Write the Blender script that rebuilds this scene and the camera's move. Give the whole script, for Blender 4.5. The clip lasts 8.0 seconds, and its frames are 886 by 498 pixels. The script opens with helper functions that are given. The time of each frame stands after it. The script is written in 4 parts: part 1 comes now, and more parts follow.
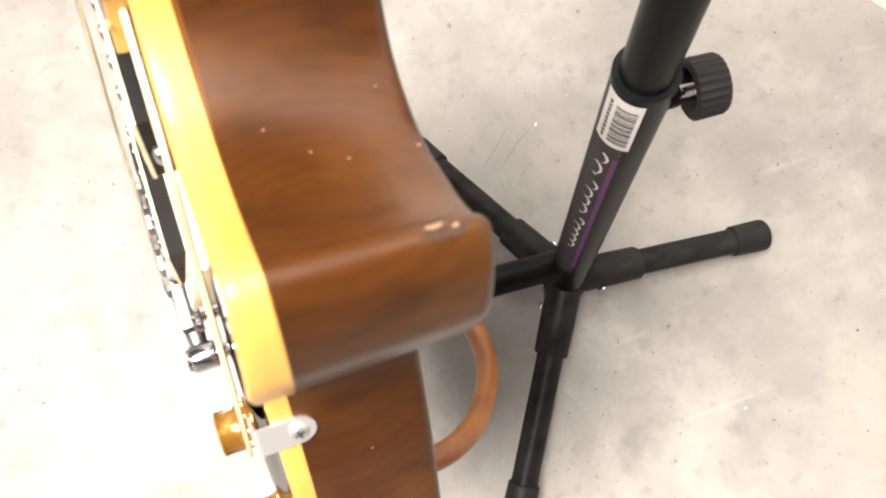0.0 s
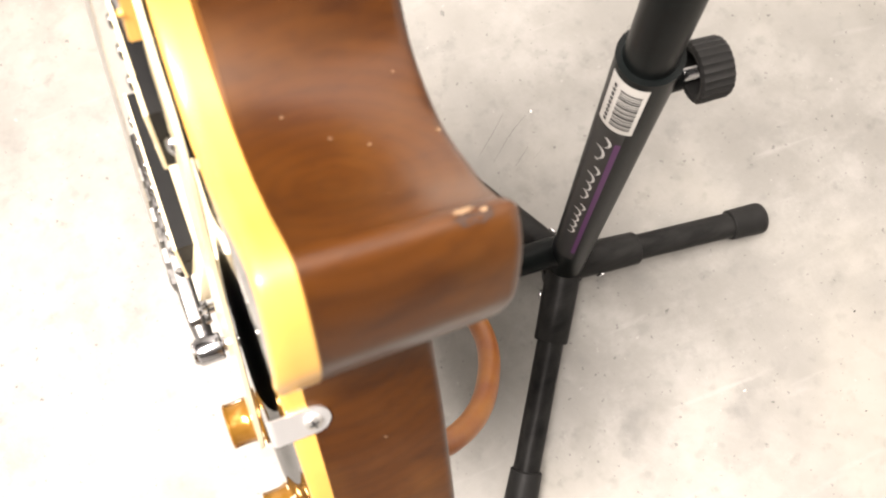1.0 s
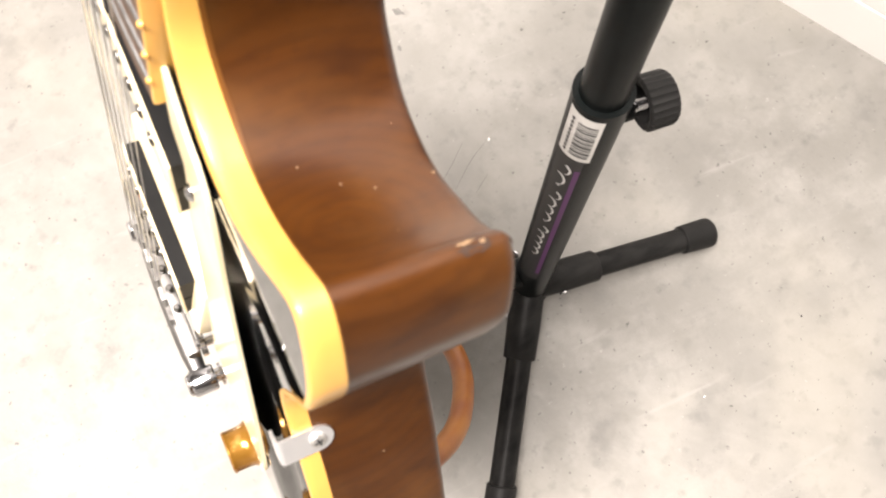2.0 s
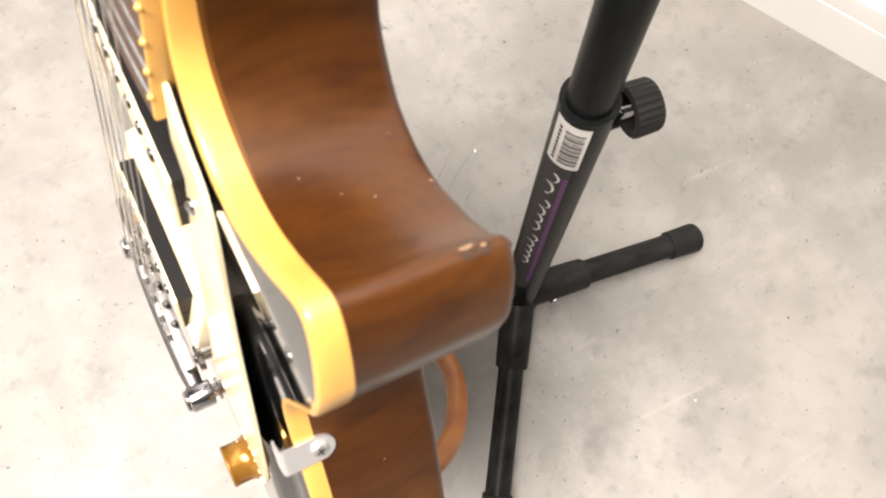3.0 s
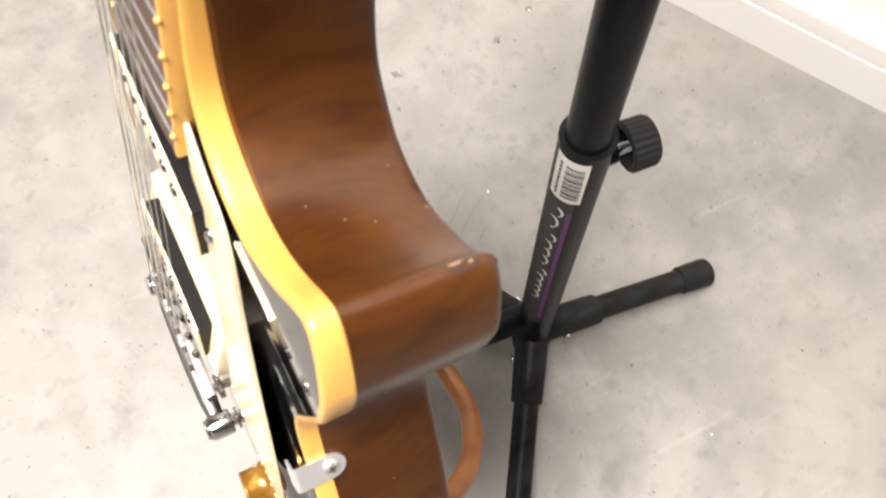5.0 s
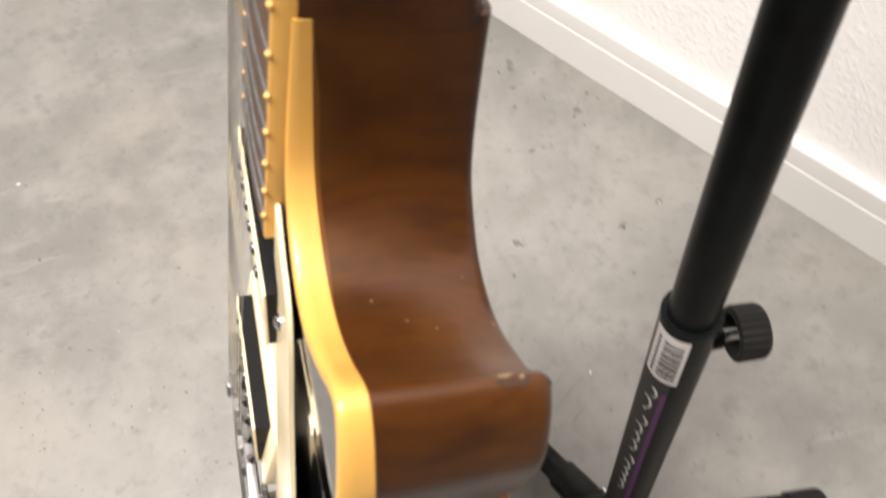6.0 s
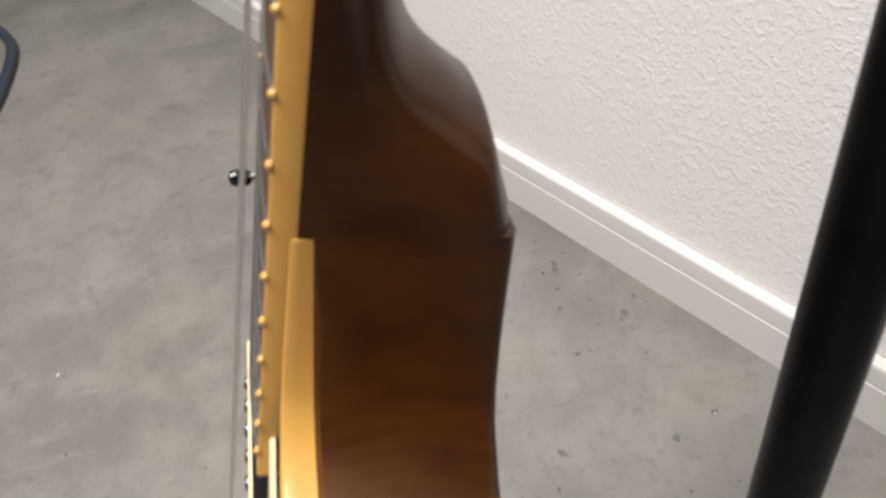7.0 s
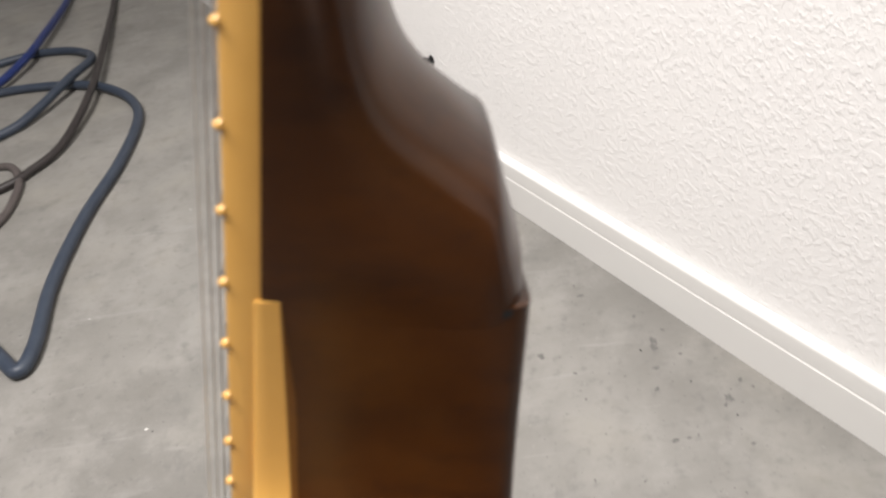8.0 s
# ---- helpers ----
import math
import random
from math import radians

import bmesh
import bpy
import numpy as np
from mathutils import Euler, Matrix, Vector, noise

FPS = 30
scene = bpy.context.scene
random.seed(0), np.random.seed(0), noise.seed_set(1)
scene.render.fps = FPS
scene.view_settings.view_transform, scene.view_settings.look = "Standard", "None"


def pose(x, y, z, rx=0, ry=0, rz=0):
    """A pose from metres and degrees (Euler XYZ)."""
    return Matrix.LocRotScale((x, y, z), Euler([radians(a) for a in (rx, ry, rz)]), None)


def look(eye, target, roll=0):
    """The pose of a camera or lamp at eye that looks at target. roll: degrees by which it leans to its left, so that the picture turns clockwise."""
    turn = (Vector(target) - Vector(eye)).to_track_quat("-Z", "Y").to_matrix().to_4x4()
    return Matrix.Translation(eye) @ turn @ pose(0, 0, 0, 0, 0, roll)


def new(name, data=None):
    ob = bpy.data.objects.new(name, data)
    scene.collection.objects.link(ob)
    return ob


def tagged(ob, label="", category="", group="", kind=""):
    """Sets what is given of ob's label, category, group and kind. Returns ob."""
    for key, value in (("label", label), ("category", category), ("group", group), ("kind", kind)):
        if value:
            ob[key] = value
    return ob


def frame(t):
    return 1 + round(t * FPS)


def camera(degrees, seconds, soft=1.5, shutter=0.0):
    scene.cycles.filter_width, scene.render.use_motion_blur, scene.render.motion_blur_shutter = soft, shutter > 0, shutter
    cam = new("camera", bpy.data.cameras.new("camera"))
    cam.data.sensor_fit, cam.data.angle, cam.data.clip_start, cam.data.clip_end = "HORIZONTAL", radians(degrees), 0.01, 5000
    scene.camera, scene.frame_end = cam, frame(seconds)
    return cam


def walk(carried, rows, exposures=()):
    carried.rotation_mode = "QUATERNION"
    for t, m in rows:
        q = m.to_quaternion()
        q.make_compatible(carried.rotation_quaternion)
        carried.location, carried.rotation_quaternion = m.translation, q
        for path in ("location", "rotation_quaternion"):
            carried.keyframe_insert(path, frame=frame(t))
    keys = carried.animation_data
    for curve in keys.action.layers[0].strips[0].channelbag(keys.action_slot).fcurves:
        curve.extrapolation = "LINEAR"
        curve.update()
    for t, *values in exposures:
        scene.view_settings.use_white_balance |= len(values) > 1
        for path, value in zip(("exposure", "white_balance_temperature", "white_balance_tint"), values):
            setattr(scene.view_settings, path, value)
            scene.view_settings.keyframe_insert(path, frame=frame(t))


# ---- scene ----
cam = camera(58.43, 8.0, soft=2.0, shutter=0.5)
PATH = [
    (0, (-0.0252, 0.0159, 0.7524), (0.0341, 0.5127, -1.1840), -12.81),
    (0.5, (-0.0282, 0.0164, 0.7539), (0.0267, 0.5058, -1.1846), -13.01),
    (1, (-0.0323, 0.0179, 0.7513), (0.0413, 0.4825, -1.1926), -11.68),
    (1.5, (-0.0372, 0.0189, 0.7580), (0.0575, 0.4834, -1.1850), -10.09),
    (2, (-0.0434, 0.0162, 0.7781), (0.1554, 0.4955, -1.1535), -1.11),
    (3.5, (-0.0493, 0.0148, 0.7822), (0.2010, 0.5081, -1.1398), 0.87),
    (4, (-0.0516, 0.0165, 0.7809), (0.1960, 0.4872, -1.1471), 0.37),
    (4.2, (-0.0521, 0.0159, 0.7811), (0.1859, 0.4691, -1.1523), 0.25),
    (5.3, (-0.0448, -0.0105, 0.8015), (0.1678, 0.7162, -1.0497), -6.94),
    (5.5, (-0.0446, -0.0179, 0.8015), (0.1030, 0.7958, -1.0195), -9.34),
    (5.7, (-0.0429, -0.0202, 0.7947), (0.0753, 0.9065, -0.9737), -9.95),
    (6, (-0.0387, -0.0175, 0.7825), (0.0727, 1.0755, -0.8887), -8.44),
    (6.1, (-0.0404, -0.0169, 0.7820), (0.0629, 1.1148, -0.8638), -7.92),
    (6.5, (-0.0378, -0.0085, 0.7723), (0.0589, 1.2656, -0.7662), -6.97),
    (6.7, (-0.0313, -0.0033, 0.7733), (0.0659, 1.3595, -0.6872), -7.66),
    (7, (-0.0270, 0.0065, 0.7669), (0.0685, 1.4781, -0.5840), -8.72),
    (7.2, (-0.0244, 0.0145, 0.7611), (0.0711, 1.5186, -0.5537), -9.69),
    (7.5, (-0.0192, 0.0240, 0.7513), (0.0178, 1.5725, -0.5139), -10.47),
    (7.6, (-0.0192, 0.0277, 0.7494), (-0.0365, 1.5847, -0.5058), -11.42),
    (8, (-0.0050, 0.0279, 0.7427), (-0.1458, 1.6362, -0.4376), -12.24),
]
EXPOSURES = [(0, 1.20, 6650, 11), (1.0, 1.27, 6650, 11), (1.5, 1.10, 6600, 11), (2.0, 1.14, 6600, 11), (3.5, 0.95, 6600, 11), (4.2, 0.96, 6550, 11), (5.5, 0.73, 6500, 10),
             (6.0, 0.44, 6480, 10), (6.5, 0.17, 6460, 10), (7.0, -0.16, 6280, 9), (7.2, -0.22, 6260, 9), (7.5, -0.13, 6250, 9), (8.0, 0.20, 6230, 9)]
walk(cam, [(t, look(eye, target, roll)) for t, eye, target, roll in PATH], EXPOSURES)
cam.data.dof.use_dof = True
cam.data.dof.focus_distance = 0.75
cam.data.dof.aperture_fstop = 24.0

# ---- light: ceiling panels of the room ----
world = bpy.data.worlds.new("world")
scene.world = world
world.use_nodes = True
world.node_tree.nodes["Background"].inputs[0].default_value = (1.0, 0.97, 0.93, 1)
world.node_tree.nodes["Background"].inputs[1].default_value = 0.1


def ceiling_panel(x, y, w, d, watts, turn):
    lamp = bpy.data.lights.new("ceiling_panel_light", "AREA")
    lamp.shape, lamp.size, lamp.size_y, lamp.energy, lamp.color = "RECTANGLE", w, d, watts, (1.0, 0.922, 0.868)
    ob = new("ceiling_panel_light", lamp)
    ob.matrix_world = pose(x, y, 2.64, 0, 0, turn)
    return ob


ceiling_panel(-0.70, -0.16, 1.2, 0.6, 70, 30)
ceiling_panel(-0.70, 0.34, 1.2, 0.3, 58, 30)


# ---- materials ----
def material(name, base, rough=0.5, metal=0.0, second=None, scale=20.0, amount=0.5, bump=0.0, bump_scale=200.0, stretch=(1, 1, 1), coat=0.0, detail=4.0, speck=None, spec=0.5):
    m = bpy.data.materials.new(name)
    m.use_nodes = True
    t = m.node_tree
    p = t.nodes["Principled BSDF"]
    p.inputs["Base Color"].default_value = (*base, 1)
    p.inputs["Roughness"].default_value = rough
    p.inputs["Metallic"].default_value = metal
    p.inputs["Coat Weight"].default_value = coat
    p.inputs["Coat Roughness"].default_value = 0.12
    p.inputs["Specular IOR Level"].default_value = spec
    co = t.nodes.new("ShaderNodeTexCoord")
    mp = t.nodes.new("ShaderNodeMapping")
    mp.inputs["Scale"].default_value = stretch
    t.links.new(co.outputs["Object"], mp.inputs["Vector"])
    colour = None
    if second:
        n = t.nodes.new("ShaderNodeTexNoise")
        n.inputs["Scale"].default_value = scale
        n.inputs["Detail"].default_value = detail
        n.inputs["Roughness"].default_value = 0.6
        t.links.new(mp.outputs["Vector"], n.inputs["Vector"])
        r = t.nodes.new("ShaderNodeMapRange")
        r.inputs["From Min"].default_value = 0.5 - amount / 2
        r.inputs["From Max"].default_value = 0.5 + amount / 2
        t.links.new(n.outputs["Fac"], r.inputs["Value"])
        mix = t.nodes.new("ShaderNodeMix")
        mix.data_type = "RGBA"
        mix.inputs["A"].default_value = (*base, 1)
        mix.inputs["B"].default_value = (*second, 1)
        t.links.new(r.outputs["Result"], mix.inputs["Factor"])
        colour = mix.outputs["Result"]
        t.links.new(colour, p.inputs["Base Color"])
    if speck:
        shade, sscale, cut = speck
        n2 = t.nodes.new("ShaderNodeTexNoise")
        n2.inputs["Scale"].default_value = sscale
        n2.inputs["Detail"].default_value = 3
        t.links.new(co.outputs["Object"], n2.inputs["Vector"])
        r2 = t.nodes.new("ShaderNodeMapRange")
        r2.inputs["From Min"].default_value = cut
        r2.inputs["From Max"].default_value = cut + 0.16
        t.links.new(n2.outputs["Fac"], r2.inputs["Value"])
        mix2 = t.nodes.new("ShaderNodeMix")
        mix2.data_type = "RGBA"
        if colour:
            t.links.new(colour, mix2.inputs["A"])
        else:
            mix2.inputs["A"].default_value = (*base, 1)
        mix2.inputs["B"].default_value = (*shade, 1)
        t.links.new(r2.outputs["Result"], mix2.inputs["Factor"])
        t.links.new(mix2.outputs["Result"], p.inputs["Base Color"])
    if bump:
        n3 = t.nodes.new("ShaderNodeTexNoise")
        n3.inputs["Scale"].default_value = bump_scale
        n3.inputs["Detail"].default_value = 4
        t.links.new(mp.outputs["Vector"], n3.inputs["Vector"])
        b = t.nodes.new("ShaderNodeBump")
        b.inputs["Strength"].default_value = bump
        b.inputs["Distance"].default_value = 0.002
        t.links.new(n3.outputs["Fac"], b.inputs["Height"])
        t.links.new(b.outputs["Normal"], p.inputs["Normal"])
    return m


def concrete():
    """Power-trowelled slab: cloudy grey at two scales, pale bloom, dark smudges, fine pits and hair scratches."""
    m = material("concrete", (0.20, 0.192, 0.178), 0.5)
    t = m.node_tree
    p = t.nodes["Principled BSDF"]
    co = next(n for n in t.nodes if n.type == "TEX_COORD").outputs["Object"]

    def cloud(scale, detail, lo, hi, rough=0.6, stretch=None, distort=0.0):
        n = t.nodes.new("ShaderNodeTexNoise")
        n.inputs["Scale"].default_value, n.inputs["Detail"].default_value, n.inputs["Roughness"].default_value, n.inputs["Distortion"].default_value = scale, detail, rough, distort
        if stretch:
            mp = t.nodes.new("ShaderNodeMapping")
            mp.inputs["Scale"].default_value, mp.inputs["Rotation"].default_value = stretch, (0, 0, 0.7)
            t.links.new(co, mp.inputs["Vector"])
            t.links.new(mp.outputs["Vector"], n.inputs["Vector"])
        else:
            t.links.new(co, n.inputs["Vector"])
        r = t.nodes.new("ShaderNodeMapRange")
        r.interpolation_type = "SMOOTHSTEP"
        r.inputs["From Min"].default_value, r.inputs["From Max"].default_value = lo, hi
        t.links.new(n.outputs["Fac"], r.inputs["Value"])
        return r.outputs["Result"]

    def over(below, fac, shade, strength):
        k = t.nodes.new("ShaderNodeMath")
        k.operation = "MULTIPLY"
        k.inputs[1].default_value = strength
        t.links.new(fac, k.inputs[0])
        mix = t.nodes.new("ShaderNodeMix")
        mix.data_type = "RGBA"
        t.links.new(k.outputs[0], mix.inputs["Factor"])
        if below:
            t.links.new(below, mix.inputs["A"])
        else:
            mix.inputs["A"].default_value = (0.170, 0.164, 0.150, 1)
        mix.inputs["B"].default_value = (*shade, 1)
        return mix.outputs["Result"]

    c = over(None, cloud(2.2, 6, 0.35, 0.68), (0.240, 0.232, 0.214), 1.0)
    c = over(c, cloud(9.0, 8, 0.42, 0.70, 0.7), (0.262, 0.254, 0.238), 0.75)
    c = over(c, cloud(14.0, 6, 0.56, 0.72), (0.125, 0.121, 0.115), 0.55)
    c = over(c, cloud(38.0, 4, 0.60, 0.82), (0.092, 0.088, 0.084), 0.6)
    c = over(c, cloud(58.0, 3, 0.54, 0.76, 0.5), (0.118, 0.115, 0.109), 0.38)
    c = over(c, cloud(24.0, 4, 0.48, 0.74, 0.5), (0.165, 0.158, 0.142), 0.4)
    c = over(c, cloud(6.0, 5, 0.62, 0.75, 0.5, (1.0, 9.0, 1.0), 0.6), (0.38, 0.37, 0.355), 0.18)
    c = over(c, cloud(4.5, 4, 0.48, 0.70), (0.240, 0.224, 0.186), 0.35)
    c = over(c, cloud(150.0, 2, 0.685, 0.73), (0.060, 0.058, 0.055), 0.6)
    c = over(c, cloud(120.0, 3, 0.68, 0.74), (0.44, 0.43, 0.41), 0.22)
    c = over(c, cloud(95.0, 2, 0.705, 0.77), (0.05, 0.048, 0.046), 0.75)
    t.links.new(c, p.inputs["Base Color"])
    r = t.nodes.new("ShaderNodeMapRange")
    r.inputs["To Min"].default_value, r.inputs["To Max"].default_value = 0.42, 0.62
    t.links.new(cloud(7.0, 5, 0.3, 0.7), r.inputs["Value"])
    t.links.new(r.outputs["Result"], p.inputs["Roughness"])
    b = t.nodes.new("ShaderNodeBump")
    b.inputs["Strength"].default_value, b.inputs["Distance"].default_value = 0.25, 0.0012
    t.links.new(cloud(70.0, 8, 0.2, 0.8, 0.75), b.inputs["Height"])
    t.links.new(b.outputs["Normal"], p.inputs["Normal"])
    return m


def knockdown():
    """White wall paint over trowelled-flat drywall texture."""
    m = material("painted_wall", (0.87, 0.86, 0.845), 0.6, second=(0.85, 0.84, 0.825), scale=6)
    t = m.node_tree
    p = t.nodes["Principled BSDF"]
    co = next(n for n in t.nodes if n.type == "TEX_COORD").outputs["Object"]
    heights = []
    for scale, lo, hi, distort in ((130.0, 0.47, 0.62, 0.3), (330.0, 0.46, 0.66, 0.0)):
        n = t.nodes.new("ShaderNodeTexNoise")
        n.inputs["Scale"].default_value, n.inputs["Detail"].default_value, n.inputs["Distortion"].default_value = scale, 5.0, distort
        t.links.new(co, n.inputs["Vector"])
        r = t.nodes.new("ShaderNodeMapRange")
        r.interpolation_type = "SMOOTHSTEP"
        r.inputs["From Min"].default_value, r.inputs["From Max"].default_value = lo, hi
        t.links.new(n.outputs["Fac"], r.inputs["Value"])
        heights.append(r.outputs["Result"])
    k = t.nodes.new("ShaderNodeMath")
    k.operation = "MULTIPLY_ADD"
    k.inputs[1].default_value = 0.35
    t.links.new(heights[1], k.inputs[0])
    t.links.new(heights[0], k.inputs[2])
    b = t.nodes.new("ShaderNodeBump")
    b.inputs["Strength"].default_value, b.inputs["Distance"].default_value = 0.31, 0.0014
    t.links.new(k.outputs[0], b.inputs["Height"])
    t.links.new(b.outputs["Normal"], p.inputs["Normal"])
    return m


CONCRETE = concrete()
WALL = knockdown()
TRIM = material("white_trim_paint", (0.73, 0.725, 0.70), 0.6, second=(0.71, 0.70, 0.68), scale=9, spec=0.25)
# the ceiling is out of view; its dark grey only limits bounce and reflections
CEIL = material("dark_unseen_ceiling", (0.11, 0.107, 0.103), 0.8, second=(0.09, 0.087, 0.083), scale=6)
# unseen walls, kept pale to give the metal parts something bright to reflect
UNSEEN_WALL = material("pale_unseen_wall", (0.80, 0.79, 0.77), 0.7, second=(0.75, 0.74, 0.72), scale=5)


def mahogany():
    """Stained, lacquered mahogany: growth rings round an axis along the body, fine pores, cloudy stain."""
    m = material("stained_mahogany", (0.058, 0.0185, 0.0026), 0.4, second=(0.035, 0.0104, 0.0014), scale=16, amount=0.6, stretch=(0.7, 2.5, 1.2), coat=0.36, bump=0.02, bump_scale=300, spec=0.15)
    t = m.node_tree
    p = t.nodes["Principled BSDF"]
    p.inputs["Coat Roughness"].default_value = 0.27
    co = next(n for n in t.nodes if n.type == "TEX_COORD").outputs["Object"]
    base = p.inputs["Base Color"].links[0].from_socket
    for kind, stretch, scale, shade, lo, hi, strength in (("RINGS", (0.75, 1.0, 0.10), 84.0, (0.018, 0.0058, 0.0015), 0.35, 1.0, 0.2), ("STREAKS", (0.22, 1.0, 0.8), 150.0, (0.019, 0.0058, 0.0016), 0.45, 0.75, 0.6), ("PORES", (0.35, 1.0, 0.5), 620.0, (0.022, 0.0065, 0.002), 0.52, 0.72, 0.3), ("CLOUD", (1.0, 1.0, 1.0), 26.0, (0.092, 0.036, 0.0066), 0.45, 0.75, 0.5)):
        mp = t.nodes.new("ShaderNodeMapping")
        mp.inputs["Location"].default_value = (0.005, 0.088, 0.0) if kind == "RINGS" else (0, 0, 0)
        mp.inputs["Scale"].default_value = stretch
        t.links.new(co, mp.inputs["Vector"])
        if kind == "RINGS":
            n = t.nodes.new("ShaderNodeTexWave")
            n.wave_type, n.rings_direction = "RINGS", "Z"
            n.inputs["Distortion"].default_value, n.inputs["Detail"].default_value, n.inputs["Detail Scale"].default_value = 1.6, 3.0, 0.5
        else:
            n = t.nodes.new("ShaderNodeTexNoise")
            n.inputs["Detail"].default_value = 4.0
        n.inputs["Scale"].default_value = scale
        t.links.new(mp.outputs["Vector"], n.inputs["Vector"])
        r = t.nodes.new("ShaderNodeMapRange")
        r.interpolation_type = "SMOOTHSTEP"
        r.inputs["From Min"].default_value, r.inputs["From Max"].default_value, r.inputs["To Max"].default_value = lo, hi, strength
        t.links.new(n.outputs["Fac"], r.inputs["Value"])
        mix = t.nodes.new("ShaderNodeMix")
        mix.data_type = "RGBA"
        t.links.new(r.outputs["Result"], mix.inputs["Factor"])
        t.links.new(base, mix.inputs["A"])
        mix.inputs["B"].default_value = (*shade, 1)
        base = mix.outputs["Result"]
    t.links.new(base, p.inputs["Base Color"])
    return m


WOOD = mahogany()
CREAM = material("amber_binding", (0.62, 0.350, 0.082), 0.42, second=(0.53, 0.28, 0.056), scale=30, coat=0.32)
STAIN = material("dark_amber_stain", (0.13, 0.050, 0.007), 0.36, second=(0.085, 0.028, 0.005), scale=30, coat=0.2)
IVORY = material("ivory_plastic", (0.78, 0.68, 0.46), 0.2, second=(0.72, 0.6, 0.38), scale=40, coat=0.2)
BLACK = material("black_lacquer", (0.006, 0.006, 0.006), 0.04, second=(0.008, 0.008, 0.008), scale=30, spec=0.5)
NICKEL = material("bright_nickel", (0.92, 0.92, 0.93), 0.4, 0.88, second=(0.84, 0.84, 0.85), scale=60)
PLASTIC = material("black_plastic", (0.006, 0.006, 0.0063), 0.4, second=(0.010, 0.010, 0.010), scale=60, spec=0.15)
CHROME = material("chrome", (0.62, 0.62, 0.63), 0.17, 1.0, second=(0.48, 0.48, 0.49), scale=80)
STEEL = material("string_steel", (0.80, 0.79, 0.77), 0.42, 1.0, second=(0.66, 0.65, 0.63), scale=200)
SATIN = material("worn_satin_chrome", (0.36, 0.355, 0.35), 0.4, 1.0, second=(0.24, 0.235, 0.23), scale=140)
AGED = material("aged_nickel", (0.20, 0.195, 0.19), 0.28, 1.0, second=(0.12, 0.115, 0.11), scale=120)
GOLD = material("gold_knob", (0.42, 0.21, 0.035), 0.2, 0.6, second=(0.26, 0.11, 0.015), scale=60, coat=0.5)
ROSEWOOD = material("rosewood", (0.055, 0.03, 0.018), 0.55, second=(0.09, 0.05, 0.03), scale=30, stretch=(6, 6, 1))
TUBE = material("black_powder_coat", (0.0035, 0.0034, 0.0035), 0.32, spec=0.07, second=(0.0065, 0.0087, 0.0087), scale=40, bump=0.05, bump_scale=900)
SLEEVE = material("black_moulded_plastic", (0.0045, 0.0045, 0.0045), 0.42, spec=0.1, second=(0.018, 0.0177, 0.017), scale=60, amount=0.35, stretch=(0.35, 1.0, 1.6), bump=0.08, bump_scale=300)
RUBBER = material("black_rubber", (0.007, 0.007, 0.0068), 0.5, spec=0.16, second=(0.015, 0.0147, 0.0143), scale=40, bump=0.1, bump_scale=500)
AMBER_RUBBER = material("brown_rubber_tubing", (0.20, 0.062, 0.018), 0.38, second=(0.29, 0.11, 0.02), scale=25, amount=0.3, bump=0.04, bump_scale=300)
PAPER = material("label_paper", (0.72, 0.71, 0.68), 0.6, second=(0.62, 0.61, 0.58), scale=60)
INK = material("black_ink", (0.015, 0.015, 0.016), 0.5)
PURPLE = material("purple_ink", (0.11, 0.022, 0.13), 0.45)
SILVER_INK = material("silver_ink", (0.68, 0.68, 0.68), 0.5)
HOSE_SLATE = material("slate_blue_hose", (0.022, 0.031, 0.050), 0.5, second=(0.034, 0.045, 0.065), scale=30)
HOSE_BLUE = material("blue_hose", (0.006, 0.018, 0.10), 0.45, second=(0.010, 0.024, 0.12), scale=30)
HOSE_DARK = material("dark_cable", (0.018, 0.0145, 0.014), 0.5, second=(0.028, 0.023, 0.022), scale=30)
HOSE_GREY = material("grey_cable", (0.060, 0.050, 0.048), 0.5, second=(0.085, 0.072, 0.068), scale=30)
GRIME = material("dark_grime", (0.008, 0.009, 0.010), 0.6, second=(0.022, 0.022, 0.022), scale=90, spec=0.15)
GRIME_BROWN = material("scuffed_lacquer", (0.045, 0.020, 0.010), 0.55, second=(0.09, 0.045, 0.02), scale=260, amount=0.3)
SCUFF = material("dark_scuffed_lacquer", (0.020, 0.012, 0.009), 0.6, second=(0.045, 0.025, 0.016), scale=400, amount=0.3, spec=0.2)
SMUDGE = material("trodden_smudge", (0.105, 0.102, 0.096), 0.55, second=(0.15, 0.146, 0.136), scale=140, amount=0.3)
SCRATCH = material("grey_scratch", (0.085, 0.082, 0.075), 0.6, second=(0.15, 0.145, 0.135), scale=300, amount=0.3)
BARE = material("bare_chipped_wood", (0.27, 0.175, 0.10), 0.7, second=(0.17, 0.10, 0.05), scale=150)


# ---- mesh helpers ----
def part(name, bm, mat, parent=None, label="", smooth=True):
    me = bpy.data.meshes.new(name)
    bmesh.ops.recalc_face_normals(bm, faces=bm.faces)
    bm.to_mesh(me)
    bm.free()
    me.materials.append(mat)
    if smooth:
        me.shade_smooth()
        me.set_sharp_from_angle(angle=radians(40))
    ob = new(name, me)
    if parent:
        ob.parent = parent
    if label:
        ob["label"] = label
    return ob


def frames_along(pts):
    """Points with a tangent and two normals, carried along without twist."""
    out, ref = [], None
    for i, p in enumerate(pts):
        t = (pts[min(i + 1, len(pts) - 1)] - pts[max(i - 1, 0)]).normalized()
        if ref is None:
            ref = t.orthogonal().normalized()
        n = (ref - t * ref.dot(t)).normalized()
        ref = n
        out.append((p, t, n, t.cross(n)))
    return out


